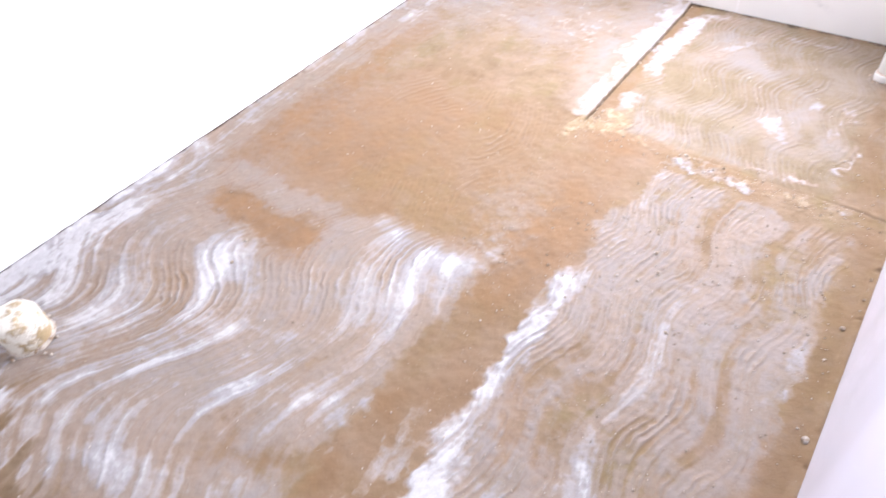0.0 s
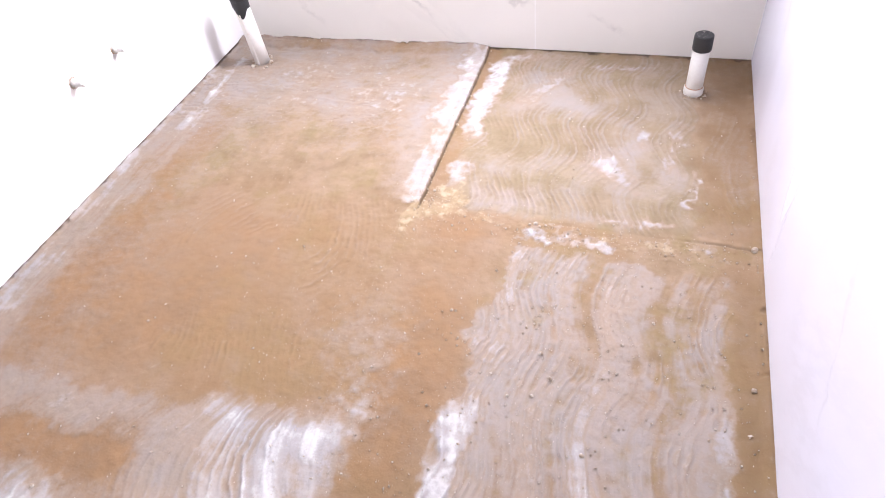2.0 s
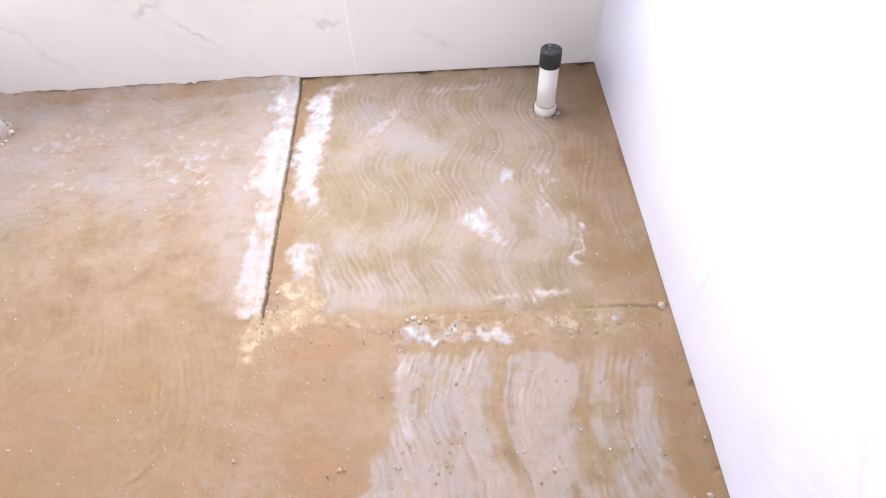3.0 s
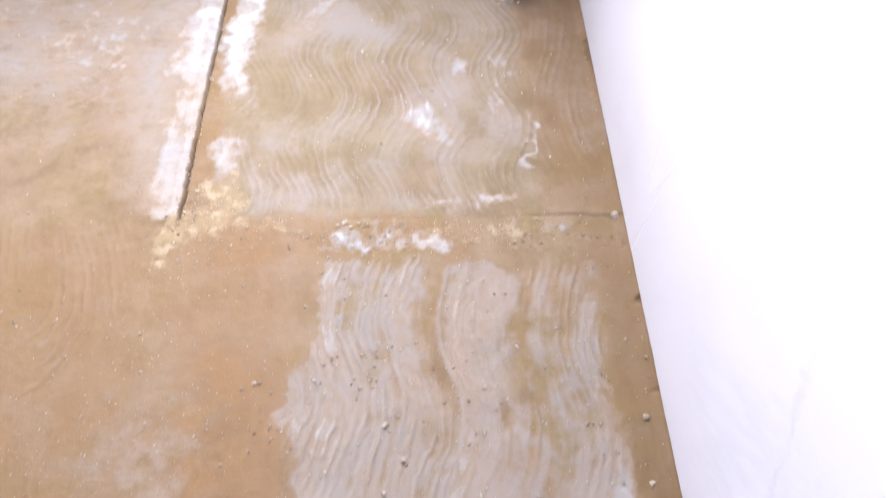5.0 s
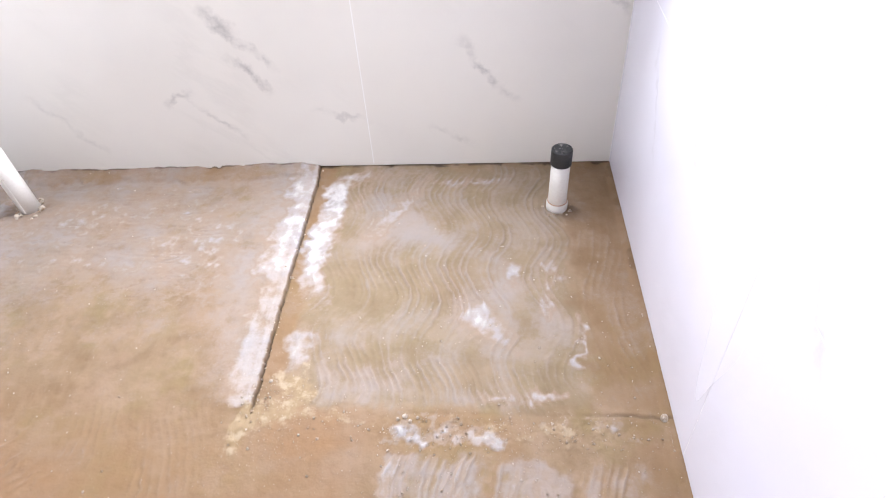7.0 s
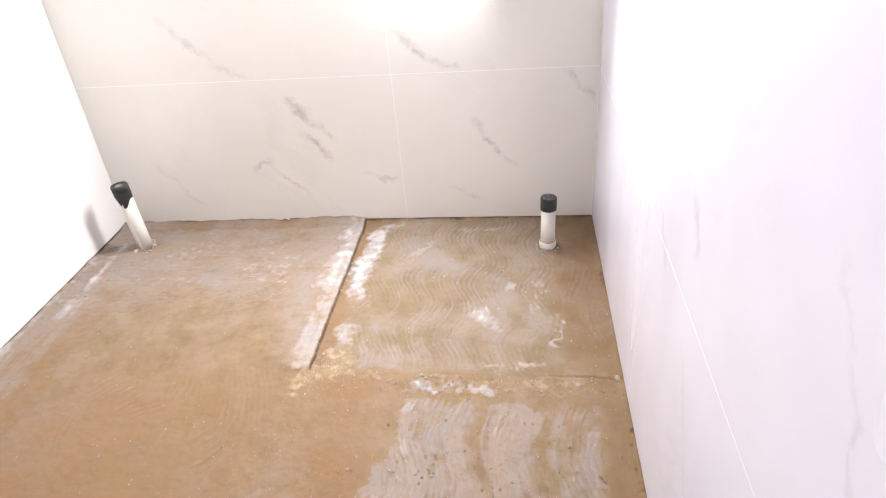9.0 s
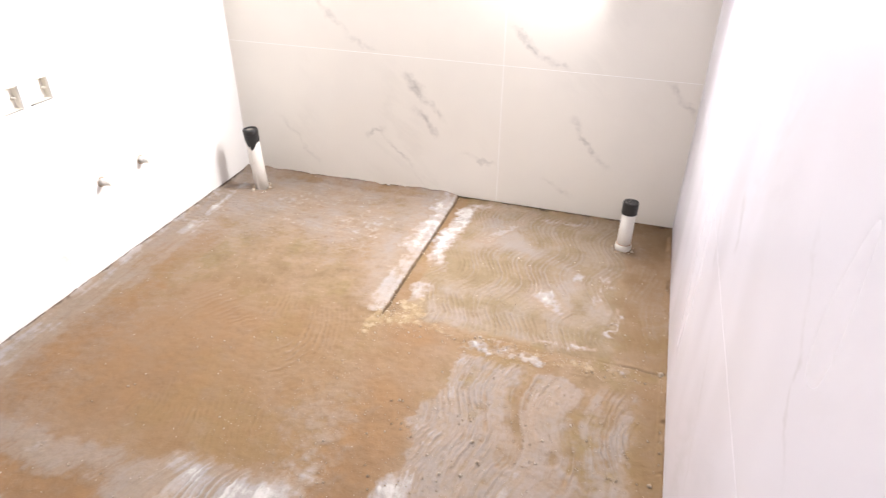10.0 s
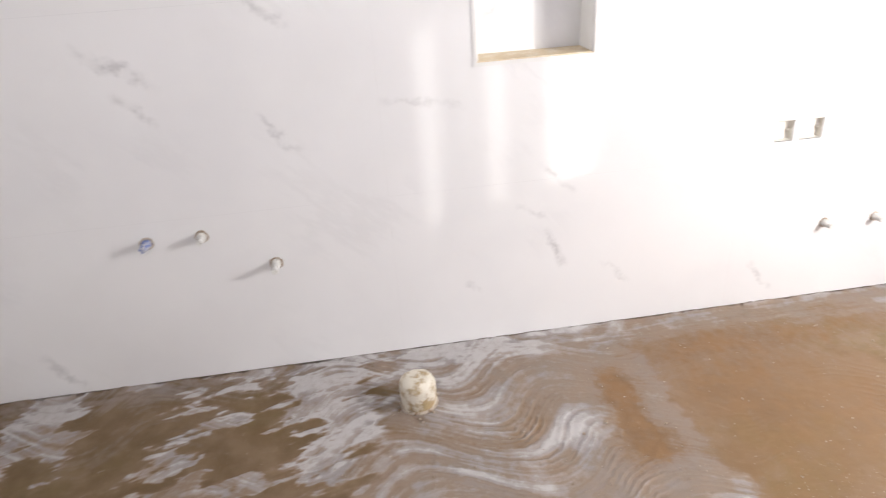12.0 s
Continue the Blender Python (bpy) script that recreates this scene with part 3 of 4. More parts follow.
    along = streaky((x + 0.035 * (fbm(x, y, 5, 68, 3) - 0.5)) * 42, y * 4, 24, 4)
    hem = 1 - step(wx, -1.84, -1.76)
    film += hem * (0.40 + 0.8 * (along - 0.5)) + 0.22 * (1 - step(wx, -1.68, -1.45))
    pale += hem * (0.38 + 1.2 * (along - 0.5) + 1.2 * (mid - 0.5)) * step(wy, -2.5, -2.2)
    orange += 0.5 * hem * step(0.46 - along, 0.0, 0.06)
    rust = band(wx + 0.02 * (fine - 0.5), -1.80, -1.68, 0.03) * band(wy, -1.6, -0.35, 0.2)
    pale -= 0.2 * rust
    orange += 0.9 * rust * (0.3 + mid)
    ledge = band(wy, -0.06, 0.03, 0.012) * left
    pale -= 0.2 * ledge
    film -= 0.2 * ledge
    orange += 0.45 * ledge
    orange += 0.85 * band(wx, -1.72, -0.66, 0.10) * band(wy, -1.66, -0.90, 0.18) * (0.15 + 1.0 * big)
    orange += 0.35 * blob(wx, wy, -1.45, -1.40, 0.18, 0.13)
    scuff = blob(wx, wy, -0.86, -1.40, 0.11, 0.19, 18)
    film += 0.40 * scuff * (0.3 + 1.4 * fine)
    pale += 0.36 * scuff * (2.2 * fine - 0.7) + 0.42 * blob(wx, wy, -0.84, -1.53, 0.06, 0.05, 20) * (0.4 + 1.2 * fine)
    # lower left bed, combed in two swinging passes
    shore = -1.62 + 0.07 * step(wx, -1.30, -1.12) + 0.05 * (fbm(x, y * 0, 7, 59, 3) - 0.5)
    bed_c = (1 - step(wy, shore - 0.05, shore + 0.03)) * (1 - step(wx, -0.84, -0.80))
    far = step(-wy, 2.35, 2.65)
    pass_1 = np.clip(1.25 * blob(wx, wy, -1.43, -1.98, 0.12, 0.20, 12), 0, 1)
    pass_2 = np.clip(1.4 * blob(wx, wy, -1.02, -1.76, 0.20, 0.20, -10), 0, 1)
    wide = streaky(track_c * 9, y * 2.4, 54, 4)
    film += bed_c * (0.80 + 0.9 * (wide - 0.5) + 0.5 * (mid - 0.5) + 0.3 * (big - 0.5)) * (1 - 0.4 * far)
    orange += bed_c * 0.30 * step(0.5 - wide, 0.04, 0.14)
    pale += bed_c * (0.47 + 0.8 * (wide - 0.5) + 1.0 * (lines_c - 0.5) + 0.3 * (mid - 0.5)) * (1 - 0.5 * far) * (0.65 + 0.6 * np.maximum(pass_1, pass_2))
    fine_c = streaky(track_c * 58, y * 5, 67, 3)
    pale += bed_c * 1.15 * (fine_c - 0.5) * (0.45 + 0.75 * step(-wy, 1.9, 2.15))
    film += bed_c * 0.9 * (fine_c - 0.5)
    # pale residue, whitened further on the left where too little light falls
    pale += bed_c * (0.14 * pass_1 + 0.06 * pass_2 + 0.22 * (1 - step(wx, -1.55, -1.35)) + 0.30 * band(wy, -2.75, -2.15, 0.12) * (1 - step(wx, -1.45, -1.2)) * (0.3 + 1.4 * mid))
    pale += bed_c * (0.45 * blob(wx, wy, -0.96, -1.80, 0.065, 0.10) + 0.45 * blob(wx, wy, -1.13, -1.60, 0.07, 0.035, -20) + 0.45 * blob(wx, wy, -0.90, -1.60, 0.09, 0.045, 12))
    pale += bed_c * (0.50 * blob(wx, wy, -1.41, -1.95, 0.05, 0.12) + 0.52 * blob(wx, wy, -1.20, -2.06, 0.14, 0.028, 24) + 0.30 * blob(wx, wy, -1.05, -2.15, 0.2, 0.06, 10) + 0.5 * blob(wx, wy, -1.50, -1.82, 0.07, 0.016, -8))
    pale += 0.55 * bed_c * blob(wx, wy, -1.16, -2.45, 0.16, 0.06, 15) * (0.3 + 1.3 * mid)
    hole = np.clip(1.6 * blob(wx, wy, -1.56, -1.765, 0.12, 0.065, -4) + 1.4 * blob(wx, wy, -1.35, -1.765, 0.10, 0.075, 10), 0, 1)
    pale, film = pale * (1 - 0.95 * hole), film * (1 - 0.85 * hole)
    orange += 0.95 * hole
    bar = blob(wx, wy, -1.44, -1.625, 0.17, 0.030, 2)
    pale += 0.16 * bar
    film += 0.42 * bar
    # smeared mud and residue at the near end, by the left wall
    ux = x + 0.10 * (fbm(x, y, 5, 64, 3) - 0.5)
    uy = y + 0.16 * (fbm(x, y, 4, 65, 3) - 0.5)
    smear = 0.62 * fbm(ux * 7, uy * 4.5, 1.0, 21, 5) + 0.38 * streaky((x + 0.25 * y) * 30, y * 7, 22, 4)
    zone = bed_c * step(-wy + 0.35 * np.clip(-1.35 - wx, -0.3, 0.3), 2.40, 2.66)
    patches = step(smear + 0.05 * (fine - 0.5) - 0.02 + 0.05 * step(-y, 2.6, 2.9) + 0.10 * (lines_c - 0.5), 0.455, 0.56) * zone
    crust = step(smear, 0.40, 0.455) * (1 - step(smear, 0.47, 0.50)) * zone
    pale += (0.10 + 0.8 * (lines_c - 0.5) + 0.4 * (fine - 0.5)) * bed_c * step(-wy, 1.85, 2.15) * (1 - 0.6 * far) + zone * 0.42 * (1 - patches) * (0.4 + mid) + 0.45 * crust * (0.3 + mid)
    pale += 0.62 * band(wx, -1.87, -1.78, 0.02) * band(wy, -3.7, -2.60, 0.1) * (0.1 + 1.4 * along)
    pale -= 0.9 * patches
    film -= 0.7 * patches
    dark += 0.70 * patches * (0.5 + 0.6 * big) + 0.10 * zone
    # brown gaps broken through the residue near the doorway
    spots = blob(wx, wy, -0.77, -2.02, 0.05, 0.07) + blob(wx, wy, -0.79, -2.21, 0.05, 0.04) + blob(wx, wy, -0.92, -2.28, 0.12, 0.03, 20)
    pale -= 0.7 * spots
    film -= 0.5 * spots
    orange += 0.6 * spots
    pale += 0.55 * blob(wx, wy, -0.70, -2.02, 0.018, 0.07) + 0.45 * blob(wx, wy, -0.90, -2.10, 0.07, 0.03, 25)
    pale += 0.7 * band(wx, -0.86, -0.60, 0.03) * step(-wy, 1.98, 2.12) * step(streaky(x * 16, y * 8, 55, 4), 0.46, 0.58)
    # brown channel between the beds
    channel = band(wx, -0.82, -0.63, 0.03) * step(-wy, 1.0, 1.3) * (1 - inside)
    orange += 0.55 * channel * (0.4 + 0.8 * mid)
    dark += 0.16 * channel * step(-wy, 1.4, 1.7)

    worn_a, worn_b = step(fbm(x, y, 8, 41), 0.38, 0.6), step(fbm(x, y, 7, 42), 0.36, 0.6)
    core_a = np.clip(1.2 * blob(x, y, -0.52, -0.50, 0.20, 0.11, -8) + 0.8 * blob(x, y, -0.45, -0.80, 0.25, 0.05) + 0.9 * blob(x, y, -0.30, -0.20, 0.10, 0.12) + 0.8 * blob(x, y, -0.70, -0.12, 0.08, 0.10), 0, 1)
    strong = (0.35 + 0.65 * step(fbm(x, y, 5, 43), 0.36, 0.58)) * (0.10 + 0.9 * np.maximum(pass_1, pass_2))
    mid_swirl = band(x, -1.50, -1.02, 0.10) * band(y, -1.45, -0.92, 0.12) * step(fbm(x, y, 4, 44), 0.40, 0.56)
    side = band(x, -0.15, -0.03, 0.03) * band(y, -0.85, -0.3, 0.08)
    parts = ((bed_a * (0.14 + 0.86 * np.maximum(0.42 * worn_a, core_a)), track_a / 0.0185, 0.0048), (bed_b * (0.25 + 0.75 * worn_b) * (1 - brown_b), track_b / 0.0165, 0.0028),
             (bed_c * strong * (1 - 0.9 * hole) * (1 - 0.6 * far), track_c / 0.0200, 0.0046), (mid_swirl, track_d / 0.022, 0.0029), (side, track_e / 0.019, 0.0014))
    z = 0.004 * (big - 0.5) + 0.004 * (mid - 0.5) + 0.0020 * (fine - 0.5)
    for mask, phase, height in parts:
        ph = phase + 0.35 * (fine - 0.5) + 1.1 * (mid - 0.5) + 0.5 * (big - 0.5)
        tooth = np.floor(ph + 0.5)
        gain = step(lattice(tooth * 7.31, y * 7 + tooth * 3.7, 61), 0.15, 0.75)
        r = ridge(ph) * (0.25 + 0.95 * gain)
        # one side of each ridge darkened for mud and the ridge's own shade
        groove_shade = ridge(ph - 0.28) ** 2 * gain
        z = z + mask * height * (r - 0.4) * (0.5 + mid)
        pale = pale + mask * ((r - 0.24) * 100 - 45 * groove_shade) * height * (0.3 + 1.2 * mid)
        film = film + mask * ((r - 0.24) * 110 - 60 * groove_shade) * height
        orange = orange + mask * 45 * height * groove_shade
    # the raised slab left of the joint, the trench beside it, the lumps of the cross joint
    slab_up = (1 - step(x, edge_x - 0.001, edge_x + 0.003)) * step(wy, -0.95, -0.85) * step(x, -1.35, -0.95)
    z = z + 0.008 * slab_up - 0.005 * band(x, -0.895, -0.835, 0.012) * step(wy, -0.86, -0.80)
    crack = band(x, edge_x + 0.0025, edge_x + 0.0052, 0.0008) * step(wy, -0.90, -0.86)
    z = z - 0.014 * crack * (0.5 + 1.0 * mid)
    gap_shade += crack * step(fbm(x * 0, y, 30, 62, 3), 0.36, 0.5)
    joint_y = y + 0.02 * (fbm(x, y * 0, 9, 14) - 0.5)
    joint = band(joint_y, -0.893, -0.887, 0.003) * (0.20 * step(x, -0.62, -0.5) + 0.8 * step(x, -0.26, -0.12)) * (0.4 + 1.2 * mid)
    z = z - 0.004 * joint
    gap_shade += 0.5 * joint * step(x, -0.20, -0.05)
    z = z + 0.008 * np.clip(sand, 0, 1) * mid + 0.0016 * band(wy, -0.965, -0.90, 0.02) * band(wx, -0.62, -0.1, 0.03) * step(fbm(x, y, 110, 15, 2), 0.52, 0.74)
    z = z + 0.002 * np.clip(pale - 0.7, 0, 0.6) - 0.003 * hole
    fold = streaky(x * 4 + y * 2, y * 17, 25, 4)
    far_left = left * step(wy, -0.75, -0.35) * step(-x, 1.02, 1.2)
    z = z + 0.014 * far_left * (fold - 0.5)
    pale = pale + 0.5 * far_left * (fold - 0.5) + 0.4 * far_left * (fine - 0.5)
    split = far_left * (1 - step(np.abs(fold - 0.46), 0.004, 0.016)) * step(mid, 0.38, 0.5)
    dark = dark + 0.35 * split
    z = z - 0.003 * split
    pale = pale - 0.25 * split
    orange = orange + 0.4 * split
    bank = band(wy, -0.052, 0.05, 0.008) * left
    z = z + 0.009 * bank * (0.3 + mid)
    # dirty edge along the walls, with shade under the tiles painted as broken lines
    rim = np.maximum(step(x, -0.03, 0.0), step(-x, 1.90, 1.935))
    z = z + 0.0068 * np.maximum(np.maximum(step(x, -0.022, -0.004), 0.9 * step(y, -0.016, -0.004)), 0.75 * step(-x, 1.915, 1.931)) * step(fbm(x, y, 22, 66, 3), 0.28, 0.42)
    z = z + 0.006 * rim * (mid - 0.35) + 0.004 * step(-x, 1.915, 1.935) * (fine - 0.3)
    seam = np.maximum(0.3 * step(x, -0.005, -0.003) * step(mid, 0.5, 0.6), np.maximum(step(y, -0.007, -0.004), step(-x, 1.928, 1.931)))
    gap_shade += 0.75 * seam * step(fbm(x, y, 26, 63, 3), 0.34, 0.52)
    orange += 0.35 * step(x, -0.11, -0.05) * step(-wy, 0.9, 1.0) + 0.25 * step(x, -0.15, -0.05) * (1 - bed_b)
    dark += 0.30 * step(x, -0.085, -0.05) * step(-wy, 0.93, 1.0) * (0.4 + mid)
    orange += 0.28 * bed_b * step(mid, 0.4, 0.6)
    khaki = np.clip(0.85 * bed_a + 0.15 * far_end + 0.20 * bed_c * (1 - hole) - 0.6 * patches, 0, 1) * (0.6 + 0.4 * mid)
    return (z - 0.001, np.clip(pale, -0.2, 1.3), np.clip(orange, 0, 1), np.clip(sand, 0, 1), khaki, np.clip(film, -0.3, 1.2), np.clip(dark, 0, 0.95), np.clip(gap_shade, 0, 0.9))


def build_floor():
    xs = np.sort(np.concatenate([np.arange(W - 0.01, -0.915, 0.0033), np.arange(-0.914, -0.878, 0.0012), np.arange(-0.877, 0.0101, 0.0033)]))
    ys = np.arange(FRONT - 0.01, 0.0101, 0.0036)
    gx, gy = np.meshgrid(xs, ys)
    z, pale, orange, sand, khaki, film, dark, gap_shade = floor_fields(gx, gy)
    n, m = gx.shape
    verts = np.stack([gx, gy, z], -1).reshape(-1, 3)
    idx = np.arange(n * m).reshape(n, m)
    quads = np.stack([idx[:-1, :-1], idx[:-1, 1:], idx[1:, 1:], idx[1:, :-1]], -1).reshape(-1, 4)
    me = bpy.data.meshes.new("floor")
    me.vertices.add(len(verts))
    me.vertices.foreach_set("co", verts.astype(np.float32).ravel())
    me.loops.add(quads.size)
    me.loops.foreach_set("vertex_index", quads.astype(np.int32).ravel())
    me.polygons.add(len(quads))
    me.polygons.foreach_set("loop_start", np.arange(0, quads.size, 4, dtype=np.int32))
    me.polygons.foreach_set("use_smooth", np.ones(len(quads), dtype=bool))
    me.update(calc_edges=True)
    at = me.attributes.new("layers", "FLOAT_COLOR", "POINT")
    at.data.foreach_set("color", np.stack([pale, orange, sand, khaki], -1).astype(np.float32).ravel())
    at = me.attributes.new("washes", "FLOAT_COLOR", "POINT")
    at.data.foreach_set("color", np.stack([film, dark, gap_shade, np.ones_like(film)], -1).astype(np.float32).ravel())
    me.materials.append(FLOOR)
    return tagged(new("floor", me), "scraped screed floor with brown mud and pale combed adhesive", "floor", kind="structure")


build_floor()
bm = bmesh.new()
box(bm, W - 0.14, 0.0, FRONT - 0.1, 0.14, -0.12, -0.03)
tagged(part("floor_slab", bm, CEMENT), "cement slab under the scraped screed", "floor", kind="structure")


def floor_z(x, y):
    return float(floor_fields(np.array([[x]]), np.array([[y]]))[0][0, 0])


# ---------------------------------------------------------------- drain pipes


def drain_pipe_right():
    """A white drain pipe with a glued collar and a black rubber cap."""
    t = empty("drain_pipe", pose(-0.178, -0.208, floor_z(-0.178, -0.208), -1.0, 0.5, 0))
    tagged(t, "white plastic drain pipe with a black end cap", "pipe", group="capped pipes in the floor")
    r = 0.0258
    part("pipe_wall", lathe([(r, -0.01), (r, 0.05), (r, 0.165)]), PVC, t)
    part("collar", lathe([(r + 0.003, -0.004), (r + 0.0045, 0.004), (r + 0.0045, 0.020), (r + 0.001, 0.023)]), PVC, t)
    part("glue_ring", lathe([(r + 0.0005, 0.023), (r + 0.0018, 0.0242), (r + 0.0006, 0.026)]), RIM, t, "orange glue ring")
    cap = part("cap", lathe([(r - 0.002, 0.1505), (r + 0.0018, 0.1506), (r + 0.0026, 0.1514), (r + 0.0028, 0.153), (r + 0.003, 0.170), (r + 0.0026, 0.1945), (r + 0.0024, 0.1962), (r + 0.0014, 0.1978), (r + 0.0002, 0.1985), (r - 0.001, 0.1987), (r - 0.004, 0.1980)]), CAP, t, "black rubber end cap")
    bm = bmesh.new()
    for k in range(26):
        a, d = random.random() * 6.28, 0.021 * math.sqrt(random.random())
        s = random.uniform(0.0012, 0.0038)
        bmesh.ops.create_icosphere(bm, subdivisions=1, radius=s, matrix=Matrix.Translation((d * math.cos(a), d * math.sin(a), 0.1985)) @ Matrix.Diagonal((1, 1, 0.5, 1)))
    part("grit", bm, CAPTOP, cap, "grey grit on the cap")


def drain_pipe_left():
    """A taller leaning drain pipe, its mouth wrapped in ragged black tape."""
    t = empty("drain_pipe", pose(-1.758, -0.18, floor_z(-1.758, -0.18), 0.5, -3.2, 0))
    tagged(t, "leaning white plastic drain pipe wrapped with black tape", "pipe", group="capped pipes in the floor")
    r = 0.0285
    part("pipe_wall", lathe([(r, -0.01), (r, 0.1), (r, 0.262)]), PVC, t)

    def rag(p, a):
        if p.z < 0.215:
            p.z = 0.222 - 0.030 * max(0, math.cos(a + 1.15)) ** 3 - 0.006 * math.sin(3 * a)
        q = 1 + 0.03 * noise.noise(p * 60)
        return Vector((p.x * q, p.y * q, p.z))

    tape = part("tape", lathe([(r + 0.0006, 0.205), (r + 0.0022, 0.23), (r + 0.0028, 0.245), (r + 0.0020, 0.252)], 40, rag, cap=False), CAP, t, "ragged black tape")
    part("plug", lathe([(r + 0.001, 0.250), (r + 0.0035, 0.254), (r + 0.0035, 0.272), (r + 0.001, 0.277), (r - 0.006, 0.278), (r - 0.008, 0.268)]), CAP, t, "dusty dark rubber plug")
    part("filling", lathe([(r - 0.009, 0.255), (r - 0.009, 0.270), (r - 0.013, 0.274), (r - 0.018, 0.2765)]), CAPTOP, t, "dusty grey filling")
    # raised strip drawn for the seam line and the pipe's upright shade edge
    bm = bmesh.new()
    box(bm, -0.002, 0.003, -r - 0.0012, -r + 0.002, 0.005, 0.215)
    part("seam_shade_strip", bm, PVC, t)


def mortar_crumbs(name, cx, cy, r0, r1, n, label, lo=0.003, hi=0.010):
    bm = bmesh.new()
    for k in range(n):
        a, d = random.random() * 6.283, random.uniform(r0, r1)
        s = random.uniform(lo, hi)
        x, y = cx + d * math.cos(a), cy + d * math.sin(a)
        g = bmesh.ops.create_icosphere(bm, subdivisions=1, radius=s, matrix=Matrix.Translation((x, y, s * 0.3)) @ Matrix.Rotation(a, 4, "X") @ Matrix.Diagonal((1.2, 0.9, 0.7, 1)))
        for v in g["verts"]:
            v.co += 0.35 * s * noise.noise_vector(v.co * 130)
    tagged(part(name, bm, MORTAR), label, "rubble", kind="stuff")


drain_pipe_right()
drain_pipe_left()
mortar_crumbs("mortar_crumbs", -0.178, -0.208, 0.031, 0.044, 14, "crumbled mortar round the drain pipe's foot", 0.002, 0.004)
mortar_crumbs("mortar_crumbs", -1.752, -0.19, 0.030, 0.048, 30, "crumbled mortar round the leaning pipe's foot")


def pipe_stopper():
    """A lumpy, rounded stopper over a floor outlet, smeared with mud."""
    prof = [(0.048, 0.0), (0.054, 0.006), (0.056, 0.02), (0.0575, 0.05), (0.057, 0.076), (0.054, 0.092), (0.046, 0.103), (0.030, 0.108), (0.014, 0.1075), (0.004, 0.107)]

    def lump(p, a):
        q = 1 + 0.05 * noise.noise(p * 28) + 0.04 * noise.noise(p * 120)
        return Vector((p.x * q, p.y * q, p.z + 0.006 * noise.noise(p * 45)))

    ob = part("pipe_stopper", lathe(prof, 48, lump), LUMP)
    ob.location = (-1.645, -2.380, floor_z(-1.645, -2.38) - 0.003)
    tagged(ob, "round off-white pipe stopper smeared with brown mud", "stopper")
    bm = lathe([(0.058, 0.001), (0.0605, 0.004), (0.0595, 0.010), (0.056, 0.012)], 40, lump)
    part("base_rim", bm, MORTAR, ob, "broken plaster rim")


pipe_stopper()
mortar_crumbs("mortar_crumbs", -1.645, -2.380, 0.062, 0.10, 7, "broken plaster round the pipe stopper", 0.002, 0.006)


def water_plug(y, z, mat, length, turn, label, k=1.0):
    """A plug in a wall outlet: socket in a rough hole, collar, body and a square key end."""
    t = empty("water_plug", pose(W, y, z, 0, 90, 0) @ pose(0, 0, 0, 0, 0, turn) @ Matrix.Diagonal((k, k, k, 1)))
    tagged(t, label, "plug", group="plugged water outlets in the wall")

    def rough(p, a):
        return Vector((p.x * (1 + 0.12 * noise.noise(Vector((math.cos(a), math.sin(a), y)) * 2.5)), p.y * (1 + 0.12 * noise.noise(Vector((math.sin(a), math.cos(a), z)) * 2.5)), p.z))

    part("socket", lathe([(0.0215, -0.03), (0.0215, 0.0006), (0.019, 0.0022), (0.0150, 0.001), (0.0150, -0.02)], 20, rough, cap=False), MORTAR, t, "rough mortar round the outlet")
    part("collar", lathe([(0.0150, -0.02), (0.0150, 0.016), (0.0130, 0.019)], 18), mat, t)
    part("thread", lathe([(0.0108, 0.016), (0.0120, 0.021), (0.0108, 0.025), (0.0120, 0.029), (0.0108, 0.033), (0.0108, length - 0.008)], 16), mat, t)
    bm = bmesh.new()
    box(bm, -0.0085, 0.0085, -0.0085, 0.0085, length - 0.010, length)
    bmesh.ops.bevel(bm, geom=bm.edges[:], offset=0.001, segments=1, affect="EDGES")
    part("key", bm, mat, t)


for (y, z), mat, length, turn, label in zip(STUBS, (PLUG, PLUG, PLUG, PLUG, BLUE), (0.046, 0.050, 0.066, 0.050, 0.050), (20, 35, 10, 40, 25),
        ("dirty white plug in a wall outlet",) * 2 + ("dirty white long plug in a wall outlet", "white plastic plug in a wall outlet", "blue and white plastic plug in a wall outlet")):
    water_plug(y, z, mat, length, turn, label, 0.85 if y > -1 else 1.0)


def socket_box(y0, y1, z0, z1):
    """A recessed electrical box in its cut-out, open to the room."""
    t = empty("socket_box", pose(W, (y0 + y1) / 2, (z0 + z1) / 2))
    tagged(t, "empty cream wiring box recessed in the tiled wall", "wiring box", group="wiring boxes side by side")
    w, h, d, k = (y1 - y0) / 2 - 0.0015, (z1 - z0) / 2 - 0.0015, 0.023, 0.0022
    for nm, dims in (("back_plate", (-d, -d + k, -w, w, -h, h)), ("side_wall", (-d + k, -0.003, -w, -w + k, -h, h)), ("side_wall", (-d + k, -0.003, w - k, w, -h, h)),
                     ("bottom_wall", (-d + k, -0.003, -w + k, w - k, -h, -h + k)), ("top_wall", (-d + k, -0.003, -w + k, w - k, h - k, h))):
        bm = bmesh.new()
        box(bm, *dims)
        part(nm, bm, BOXPLASTIC, t)
    for s in (-1, 1):
        bm = lathe([(0.0035, 0.0), (0.0035, 0.012), (0.0015, 0.012), (0.0015, 0.01)], 12)
        bm.transform(pose(-d + k, s * (w - 0.008), 0, 0, 90, 0))
        part("screw_post", bm, BOXPLASTIC, t)


for bx in BOXES:
    socket_box(*bx)


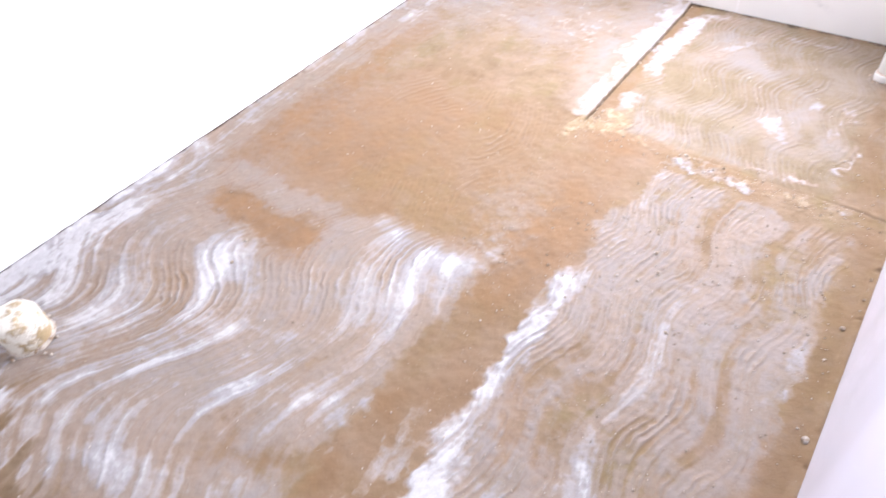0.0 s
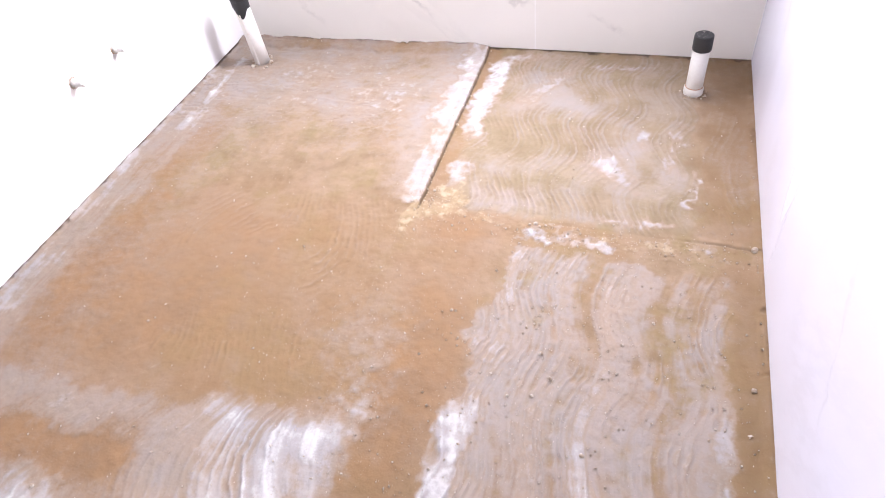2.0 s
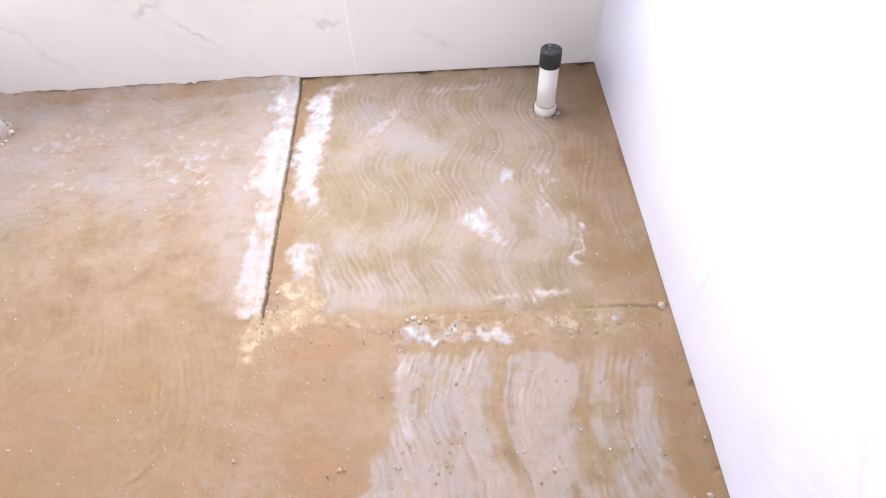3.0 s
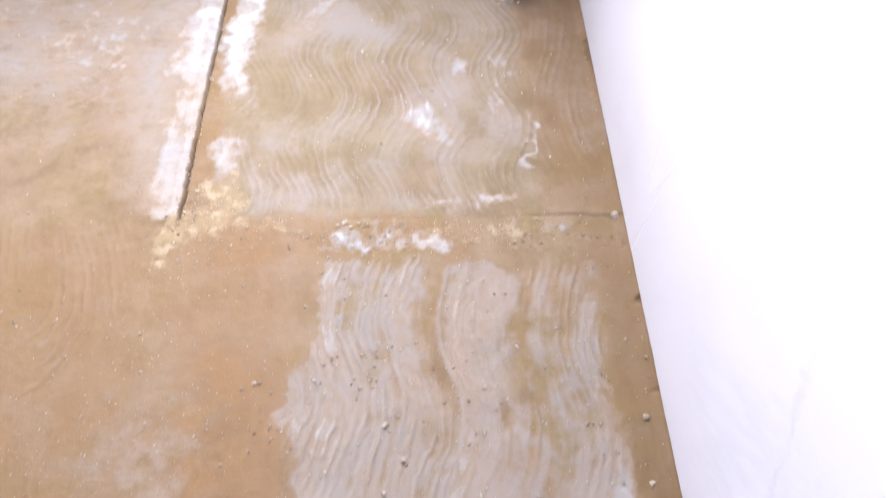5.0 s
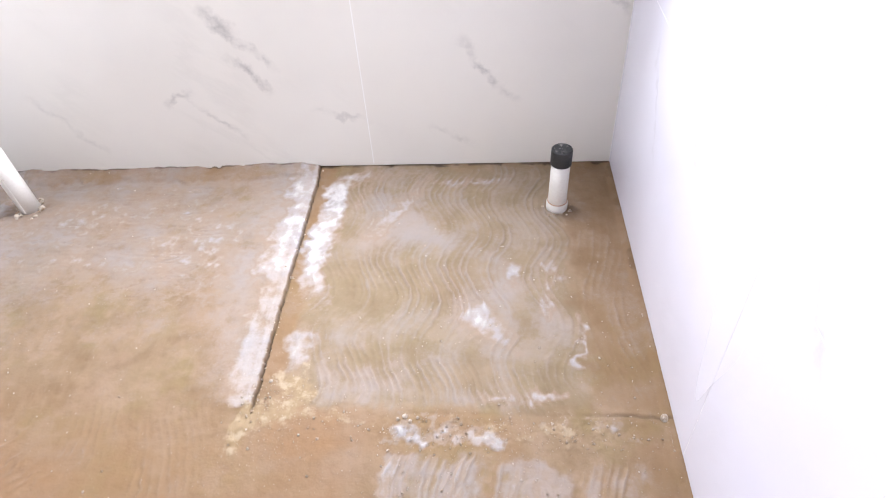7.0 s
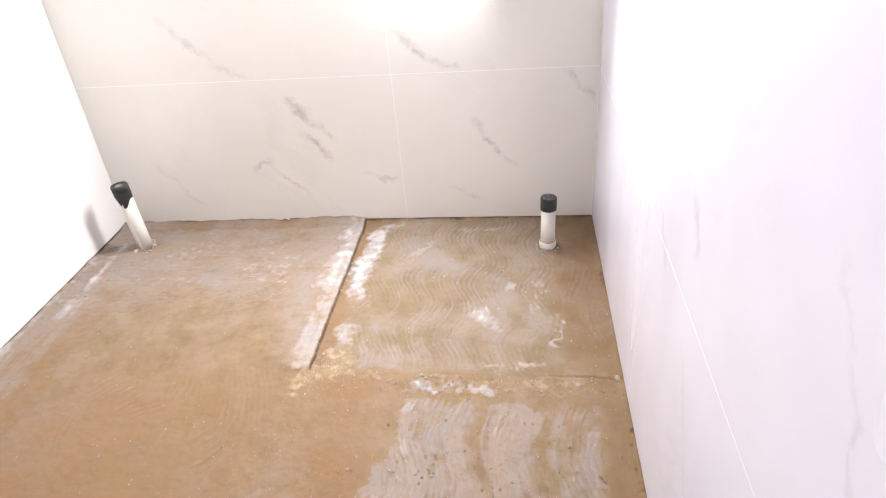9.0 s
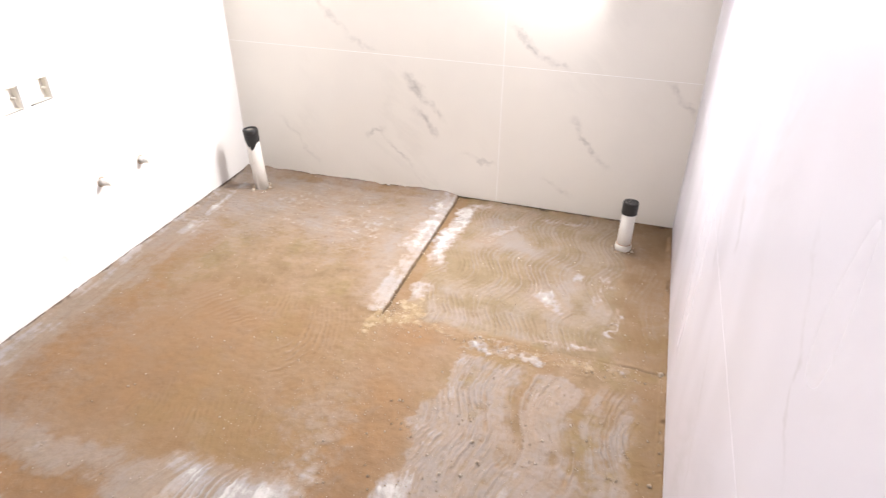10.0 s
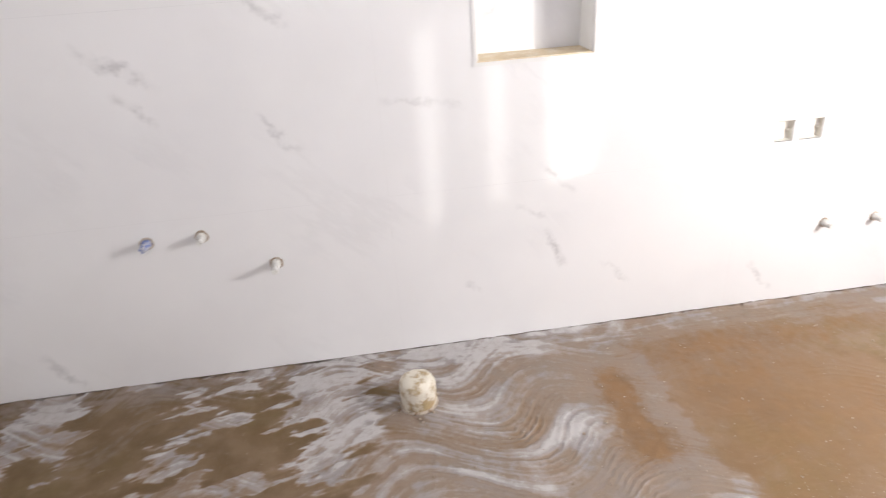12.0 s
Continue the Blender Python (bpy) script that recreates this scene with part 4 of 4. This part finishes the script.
def wall_niche():
    y0, y1, z0, z1 = NICHE
    t = empty("wall_niche", pose(W, 0, 0))
    tagged(t, "recessed wall niche with a raw cement sill and white edge trim", "niche", kind="structure")
    d = 0.125
    for nm, dims, mat in (("back_panel", (-d, -d + 0.01, y0, y1, z0, z1), MARBLE_PLAIN), ("side_panel", (-d + 0.01, -0.002, y0, y0 + 0.006, z0 + 0.006, z1 - 0.006), GROUT),
                          ("side_panel", (-d + 0.01, -0.002, y1 - 0.006, y1, z0 + 0.006, z1 - 0.006), GROUT), ("sill", (-d + 0.01, -0.002, y0, y1, z0, z0 + 0.006), NICHE_SILL),
                          ("top_panel", (-d + 0.01, -0.002, y0, y1, z1 - 0.006, z1), GROUT),
                          ("trim", (-0.002, 0.003, y0 - 0.009, y0 + 0.002, z0 - 0.009, z1 + 0.009), PAINT), ("trim", (-0.002, 0.003, y1 - 0.002, y1 + 0.009, z0 - 0.009, z1 + 0.009), PAINT),
                          ("trim", (-0.002, 0.003, y0 + 0.002, y1 - 0.002, z0 - 0.009, z0 + 0.002), PAINT), ("trim", (-0.002, 0.003, y0 + 0.002, y1 - 0.002, z1 - 0.002, z1 + 0.009), PAINT)):
        bm = bmesh.new()
        box(bm, *dims)
        part(nm, bm, mat, t)


wall_niche()

# ---------------------------------------------------------------- grit and crumbs on the floor


def grit(name, n, spots, lo, hi, label, mat):
    bm = bmesh.new()
    xs, ys, ss = [], [], []
    for k in range(n):
        cx, cy, rx, ry = random.choice(spots)
        xs.append(min(max(random.gauss(cx, rx), W + 0.02), -0.012))
        ys.append(min(max(random.gauss(cy, ry), FRONT + 0.05), -0.015))
        ss.append(lo + (hi - lo) * random.random() ** 2.2)
    zs = floor_fields(np.array([xs]), np.array([ys]))[0][0]
    for x, y, z, s in zip(xs, ys, zs, ss):
        m = Matrix.Translation((x, y, z + 0.35 * s)) @ Euler((random.random() * 6, random.random() * 6, random.random() * 6)).to_matrix().to_4x4()
        m = m @ Matrix.Diagonal((random.uniform(0.8, 1.4), random.uniform(0.7, 1.1), random.uniform(0.5, 0.9), 1))
        c = [bm.verts.new(m @ (s * (1 + 0.25 * random.uniform(-1, 1)) * Vector(p))) for p in ((1, 0, 0), (-1, 0, 0), (0, 1, 0), (0, -1, 0), (0, 0, 1), (0, 0, -1))]
        for a, e, f in ((0, 2, 4), (2, 1, 4), (1, 3, 4), (3, 0, 4), (2, 0, 5), (1, 2, 5), (3, 1, 5), (0, 3, 5)):
            bm.faces.new((c[a], c[e], c[f]))
    tagged(part(name, bm, mat), label, "grit", kind="stuff")


SPOTS = [(-0.38, -1.35, 0.16, 0.22), (-0.38, -1.35, 0.16, 0.22), (-0.45, -1.15, 0.14, 0.15), (-0.68, -1.3, 0.08, 0.25), (-0.45, -0.92, 0.2, 0.03), (-1.0, -1.3, 0.35, 0.35),
         (-0.1, -1.3, 0.05, 0.35), (-0.9, -2.0, 0.45, 0.25), (-0.5, -1.9, 0.3, 0.2), (-1.5, -0.9, 0.25, 0.4), (-0.4, -0.6, 0.2, 0.2), (-1.45, -2.3, 0.25, 0.25)]
random.seed(5)
grit("floor_grit", 1700, SPOTS, 0.0012, 0.0042, "pale crumbs of mortar and sand scattered on the floor", STONE)
grit("fine_sand", 2600, [(-0.42, -1.35, 0.16, 0.25), (-0.95, -1.35, 0.12, 0.2), (-0.9, -1.6, 0.2, 0.2), (-0.45, -1.8, 0.15, 0.2), (-0.85, -0.88, 0.06, 0.07), (-0.35, -0.93, 0.2, 0.03)],
     0.0007, 0.0018, "fine sand grains on the floor", STONE)
grit("slab_edge_crumbs", 90, [(-0.893, -0.75, 0.006, 0.10), (-0.893, -0.4, 0.004, 0.25), (-0.88, -0.86, 0.02, 0.02)], 0.0015, 0.005, "dark crumbs along the broken slab edge", MORTAR)


def stone(x, y, r, squash, turn, label, mat):
    """A loose broken lump lying on the floor."""
    bm = bmesh.new()
    bmesh.ops.create_icosphere(bm, subdivisions=2, radius=r)
    for v in bm.verts:
        v.co *= 1 + 0.35 * noise.noise(v.co * (0.9 / r) + Vector((x * 31, y * 17, 0)))
        v.co.z *= squash
    ob = part("pebble", bm, mat)
    ob.matrix_world = pose(x, y, floor_z(x, y) + 0.55 * r * squash, 0, 0, turn)
    tagged(ob, label, "pebble", group="loose lumps on the floor")


random.seed(11)
for x, y, r in ((-1.437, -1.846, 0.007), (-1.405, -1.925, 0.006), (-0.016, -0.893, 0.009), (-0.557, -0.893, 0.008), (-0.545, -0.905, 0.006), (-0.572, -0.900, 0.006), (-0.530, -0.896, 0.005),
                (-0.47, -1.30, 0.007), (-0.44, -1.36, 0.006), (-0.47, -1.41, 0.006), (-0.30, -1.24, 0.005), (-0.70, -1.22, 0.005), (-0.35, -1.52, 0.006), (-0.87, -0.80, 0.006), (-0.02, -1.62, 0.008),
                (-0.03, -1.30, 0.006), (-0.92, -1.12, 0.004), (-1.35, -1.15, 0.004), (-0.52, -1.42, 0.005)):
    stone(x, y, r if x > -0.1 else 0.78 * r, random.uniform(0.6, 0.8), random.uniform(0, 360), "small broken lump of mortar on the floor", STONE)
